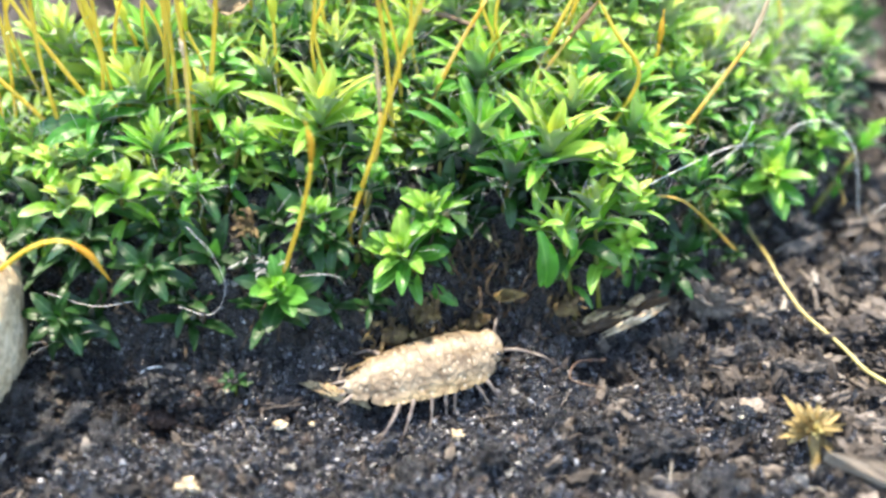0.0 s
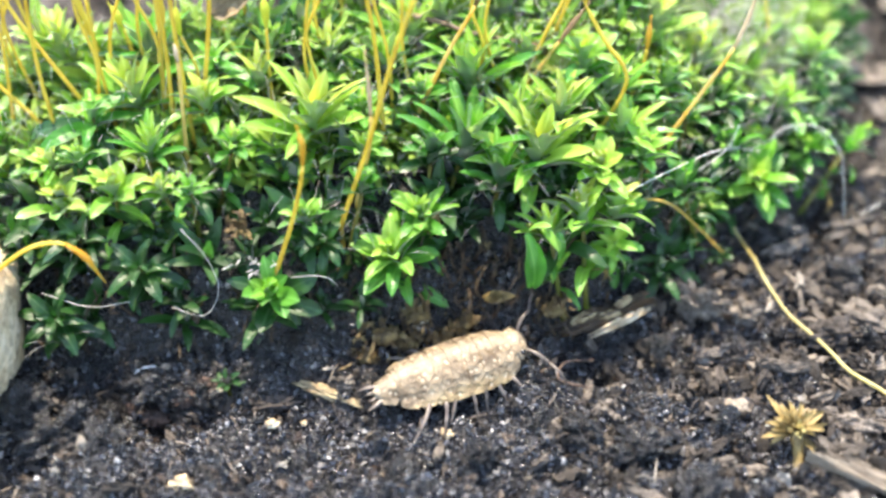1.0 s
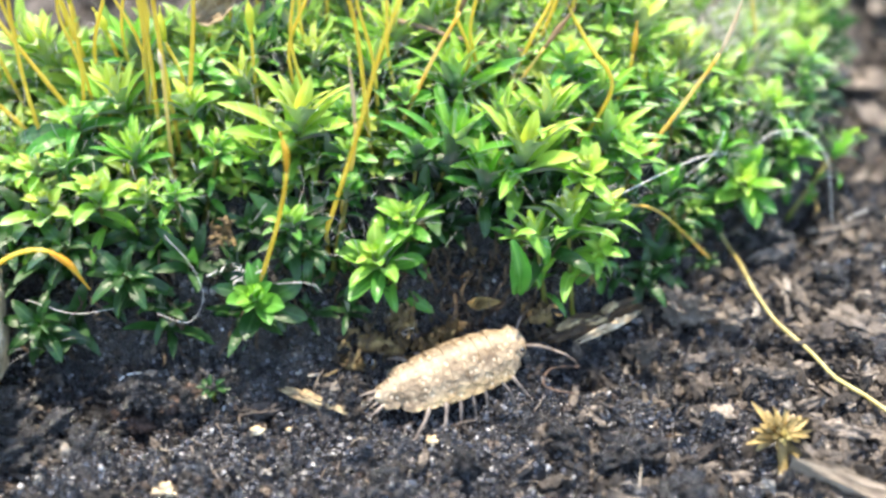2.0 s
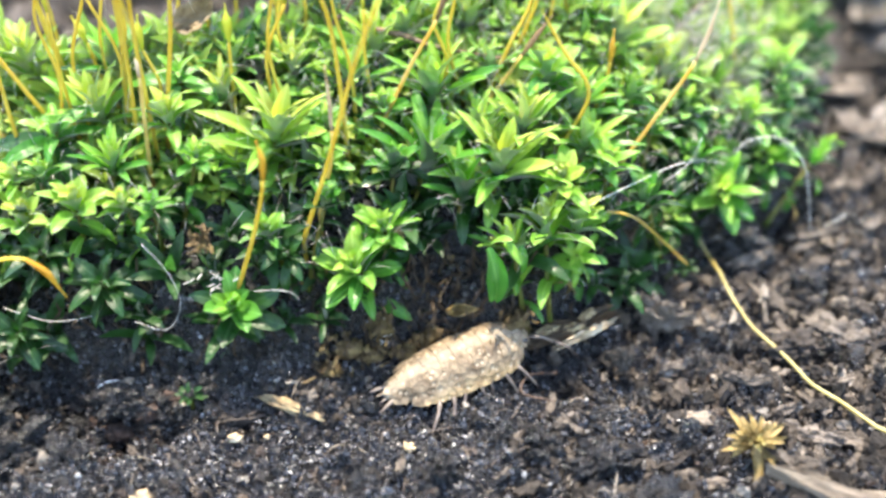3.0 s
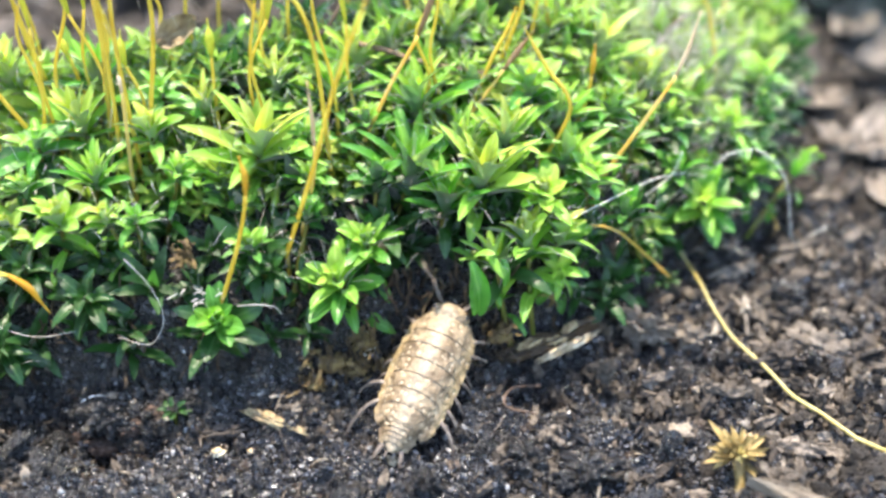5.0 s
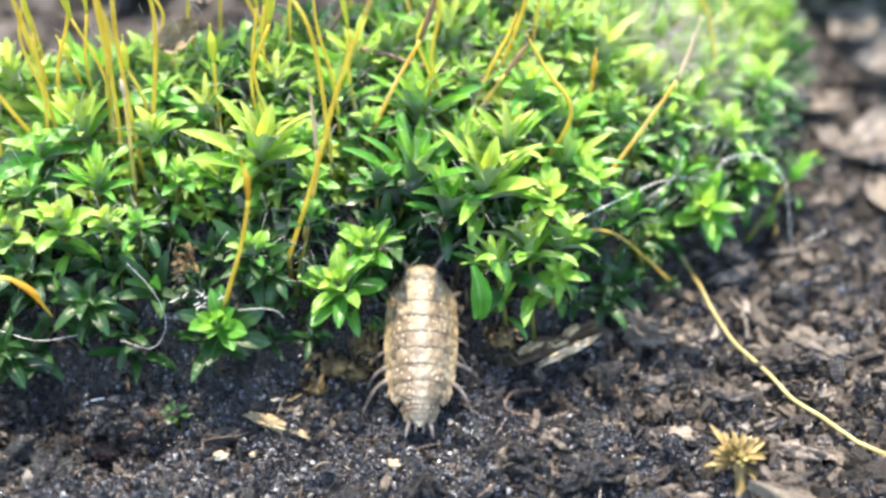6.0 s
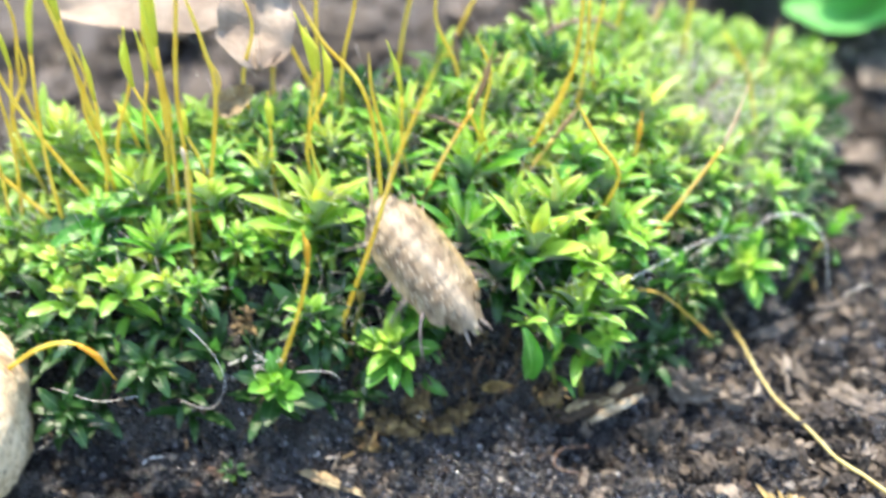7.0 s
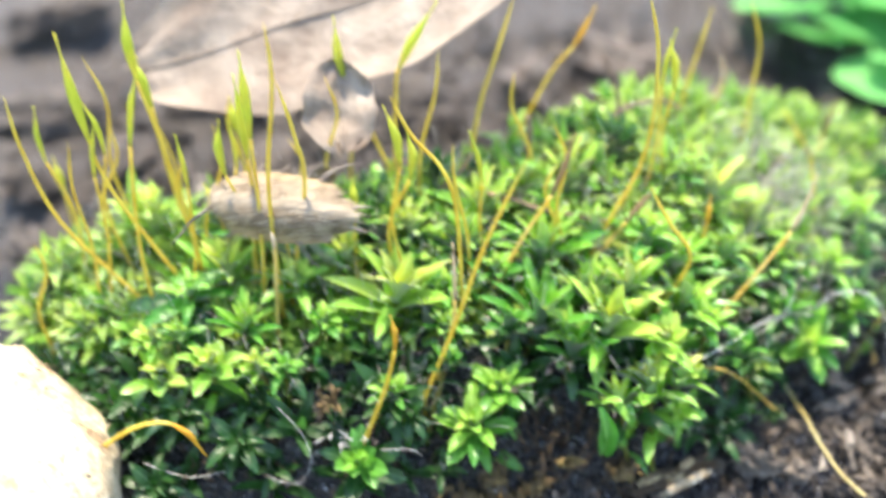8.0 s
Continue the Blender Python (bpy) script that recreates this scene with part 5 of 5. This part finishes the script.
# ---- woodlouse ----
SHAPE_W = ((-0.61, 0.01), (-0.57, 0.06), (-0.52, 0.105), (-0.45, 0.135), (-0.395, 0.165), (-0.34, 0.2), (-0.22, 0.236), (-0.08, 0.258), (0.06, 0.267), (0.2, 0.265), (0.34, 0.255), (0.44, 0.235), (0.52, 0.19))
SHAPE_H = ((-0.61, 0.03), (-0.52, 0.085), (-0.44, 0.13), (-0.34, 0.165), (-0.2, 0.187), (-0.05, 0.198), (0.1, 0.204), (0.24, 0.2), (0.36, 0.185), (0.46, 0.16), (0.52, 0.135))


def tergite(x0, x1, swept, lobe, base=0.112, cols=30, rows=6):
    """One arched plate of the back, from its front edge x0 to its rear edge x1, with rounded, swept-back side lobes and real thickness."""
    outer, inner, n = [], [], cols + 1
    mid = 0.5 * (x0 + x1)
    for i in range(rows + 1):
        t = i / rows
        for j in range(n):
            s = 2 * j / cols - 1
            along = x0 + (x1 - x0) * t
            w, h = blend(along, SHAPE_W), blend(along, SHAPE_H)
            out = max(0.0, (abs(s) - 0.6) / 0.4)
            x = mid + (along - mid) * (1 - 0.04 * min(1.0, 3 * out) - 0.3 * out ** 5) - swept * abs(s) ** 3
            # an arch, then a skirt that slopes outwards
            a = math.radians(64) * min(1.0, abs(s) / 0.68)
            skirt = max(0.0, (abs(s) - 0.68) / 0.32)
            y = math.copysign(0.84 * w * math.sin(a) / math.sin(math.radians(64)) + skirt * (0.16 * w + lobe), s)
            z = base + h * (0.3 + 0.7 * (math.cos(a) - math.cos(math.radians(64))) / (1 - math.cos(math.radians(64)))) - skirt * (0.3 * h + 0.012)
            z += 0.014 * (t - 0.6) * (1 - out) + 0.007 * noise.noise(Vector((x * 24, y * 24, 3.0)))
            outer.append(Vector((x, y, z)))
            inner.append(Vector((x, y * 0.965, base - 0.004 + (z - base) * 0.93 - 0.008)))
    verts, m, faces = outer + inner, len(outer), []
    for i in range(rows):
        for j in range(cols):
            a = i * n + j
            faces += [(a, a + 1, a + n + 1, a + n), (m + a, m + a + n, m + a + n + 1, m + a + 1)]
        a, b = i * n, i * n + cols
        faces += [(a, a + n, m + a + n, m + a), (b, m + b, m + b + n, b + n)]
    for j in range(cols):
        a, b = j, rows * n + j
        faces += [(a, m + a, m + a + 1, a + 1), (b, b + 1, m + b + 1, m + b)]
    return verts, faces


def leg_mesh(side, reach, back):
    """A jointed leg: thigh, shin and a thin dark foot."""
    pts = [(0, 0, 0), (-back * 0.2, side * reach * 0.45, 0.0), (-back * 0.45, side * reach * 0.72, -0.05), (-back * 0.8, side * reach * 0.93, -0.15), (-back * 1.05, side * reach, -0.23)]
    path = bent(pts, 16)
    radii = [0.02 - 0.001 * i + (0.0035 if i in (4, 8, 12) else 0) for i in range(17)]
    radii[-1] = 0.001
    return mesh_of("leg", *tube(path, radii, 7), LIMB)


def build_woodlouse():
    louse = thing("woodlouse", None, Matrix(), "mottled cream and brown woodlouse with plated back crawling", "woodlouse")
    edges = (0.5, 0.335, 0.22, 0.1, -0.02, -0.14, -0.26, -0.38)
    for k in range(7):
        part("back_plate", mesh_of("back_plate", *tergite(edges[k] + 0.02, edges[k + 1] - 0.014, 0.03 + 0.008 * k, 0.012), SHELL, crisp=50), louse)
    for k in range(5):
        a = -0.365 - 0.033 * k
        part("tail_plate", mesh_of("tail_plate", *tergite(a, a - 0.044, 0.04, 0.004 if k > 1 else -0.02, 0.11, 20, 3), SHELL, crisp=50), louse)
    part("telson", mesh_of("telson", *tergite(-0.52, -0.605, 0.0, 0.0, 0.11, 12, 5), SHELL, crisp=50), louse)
    belly = moved(lump(3, 0.5, 0.17, 0.09, 0.08, 1.2, 3), cm_pose(-0.03, 0, 0.12))
    part("belly", mesh_of("belly", *belly, LIMB), louse, label="pale underside")
    head = part("head", mesh_of("head", *moved(lump(5, 0.085, 0.15, 0.085, 0.08, 1.5, 3), cm_pose(0.52, 0, 0.19)), SHELL), louse)
    for side in (1, -1):
        part("eye", mesh_of("eye", *moved(lump(9, 0.026, 0.022, 0.026, 0.05, 1.5, 2), cm_pose(0.535, side * 0.125, 0.215)), EYE), head, label="small black eye")
        part("uropod", mesh_of("uropod", *tube(bent([(-0.5, side * 0.06, 0.1), (-0.57, side * 0.075, 0.1), (-0.63, side * 0.095, 0.088), (-0.69, side * 0.105, 0.075)], 8), [0.016, 0.018, 0.018, 0.017, 0.016, 0.014, 0.011, 0.007, 0.001], 7), LIMB), louse)
        part("inner_uropod", mesh_of("inner_uropod", *tube([(-0.54, side * 0.025, 0.1), (-0.61, side * 0.03, 0.095), (-0.655, side * 0.032, 0.088)], [0.01, 0.009, 0.002], 6), LIMB), louse)
    antennae = []
    for side in (1, -1):
        antenna = part("antenna", mesh_of("antenna", *tube(bent([(0, 0, 0), (0.1, side * 0.05, 0.045), (0.2, side * 0.08, 0.03)], 6), [0.016, 0.015, 0.013, 0.017, 0.013, 0.012, 0.015], 7), ANTENNA), louse, at(0.57, side * 0.07, 0.19))
        part("flagellum", mesh_of("flagellum", *tube(bent([(0.195, side * 0.078, 0.03), (0.28, side * 0.15, 0.05), (0.35, side * 0.17, 0.0), (0.4, side * 0.19, -0.05)], 8), [0.012, 0.011, 0.01, 0.012, 0.009, 0.008, 0.007, 0.005, 0.001], 7), ANTENNA), antenna)
        antennae.append((antenna, side))
    legs = []
    for k in range(7):
        for side in (1, -1):
            x = 0.38 - 0.1 * k
            me = leg_mesh(side, (0.2, 0.2, 0.19, 0.21, 0.22, 0.28, 0.28)[k], (-0.14, -0.1, 0.03, 0.02, 0.1, 0.14, 0.32)[k])
            legs.append((part("leg", me, louse, at(x, side * 0.15, 0.095)), x, side, k))
    return louse, antennae, legs


LOUSE, ANTENNAE, LEGS = build_woodlouse()


# ---- what moves ----
def stride(t):
    """How briskly it walks at a time, 0 to 1."""
    return blend(t, ((0.0, 0.6), (0.6, 0.7), (1.2, 0.35), (3.0, 0.3), (4.0, 0.45), (4.7, 0.5), (5.8, 0.3), (6.2, 0.6), (6.6, 1.0), (8.0, 1.0)))


def motions():
    rows = [
        (0, -0.145, 0.105, 0.1, 19.7, 0.0, 3.0),
        (0.5, -0.095, 0.045, 0.14, 14.6, 0.0, 3.0),
        (1, 0.125, 0.1, 0.09, 22.5, 1.5, 3.0),
        (1.5, 0.17, 0.1, 0.1, 22.5, 4.0, 3.0),
        (3, 0.45, 0.32, 0.075, 26.5, 5.0, 4.0),
        (3.5, 0.472, 0.269, 0.081, 23.5, 7.7, 5.3),
        (4, 0.394, 0.229, 0.122, 32.0, 11.3, 4.9),
        (4.5, 0.31, 0.113, 0.304, 25.1, 26.9, 16.6),
        (4.7, 0.342, 0.146, 0.246, 40.6, 21.8, 14.9),
        (5.8, 0.293, 0.336, 0.326, 89.1, 29.1, 0.4),
        (6, 0.302, 0.423, 0.418, 88.9, 34.7, 0.5),
        (6.3, 0.271, 0.298, 0.856, 104.2, 50.5, -7.6),
        (6.5, 0.205, 0.564, 0.897, 126.6, 46.7, -18.8),
        (6.7, 0.021, 0.675, 1.158, 145.7, 39.2, -26.3),
        (7, -0.071, 0.906, 1.422, 139.2, 33.6, -23.1),
        (7.2, -0.447, 1.245, 1.741, 127.0, 18.1, -17.9),
        (7.5, -0.730, 1.590, 1.925, 133.7, 12.2, -20.9),
        (7.7, -0.950, 1.491, 2.226, 174.1, 21.4, -36.0),
        (8, -1.762, 1.691, 2.188, 168.1, -0.0, -44.0),
    ]
    walk(LOUSE, [(t, at(x, y, z, roll, -pitch, yaw)) for t, x, y, z, yaw, pitch, roll in rows])
    times = [i * 0.125 for i in range(65)]
    for leg, x, side, k in LEGS:
        phase = k * 2.1 + (0.0 if side > 0 else math.pi)
        walk(leg, [(t, at(x, side * 0.15, 0.095, side * 7 * stride(t) * math.cos(9 * t + phase), 0, side * 17 * stride(t) * math.sin(9 * t + phase))) for t in times])
    for antenna, side in ANTENNAE:
        walk(antenna, [(t, at(0.57, side * 0.07, 0.19, 0, -side * 14 + 8 * math.sin(3.1 * t + side), side * (18 + 14 * math.sin(2.3 * t + 1.3 * side)))) for t in times])


motions()
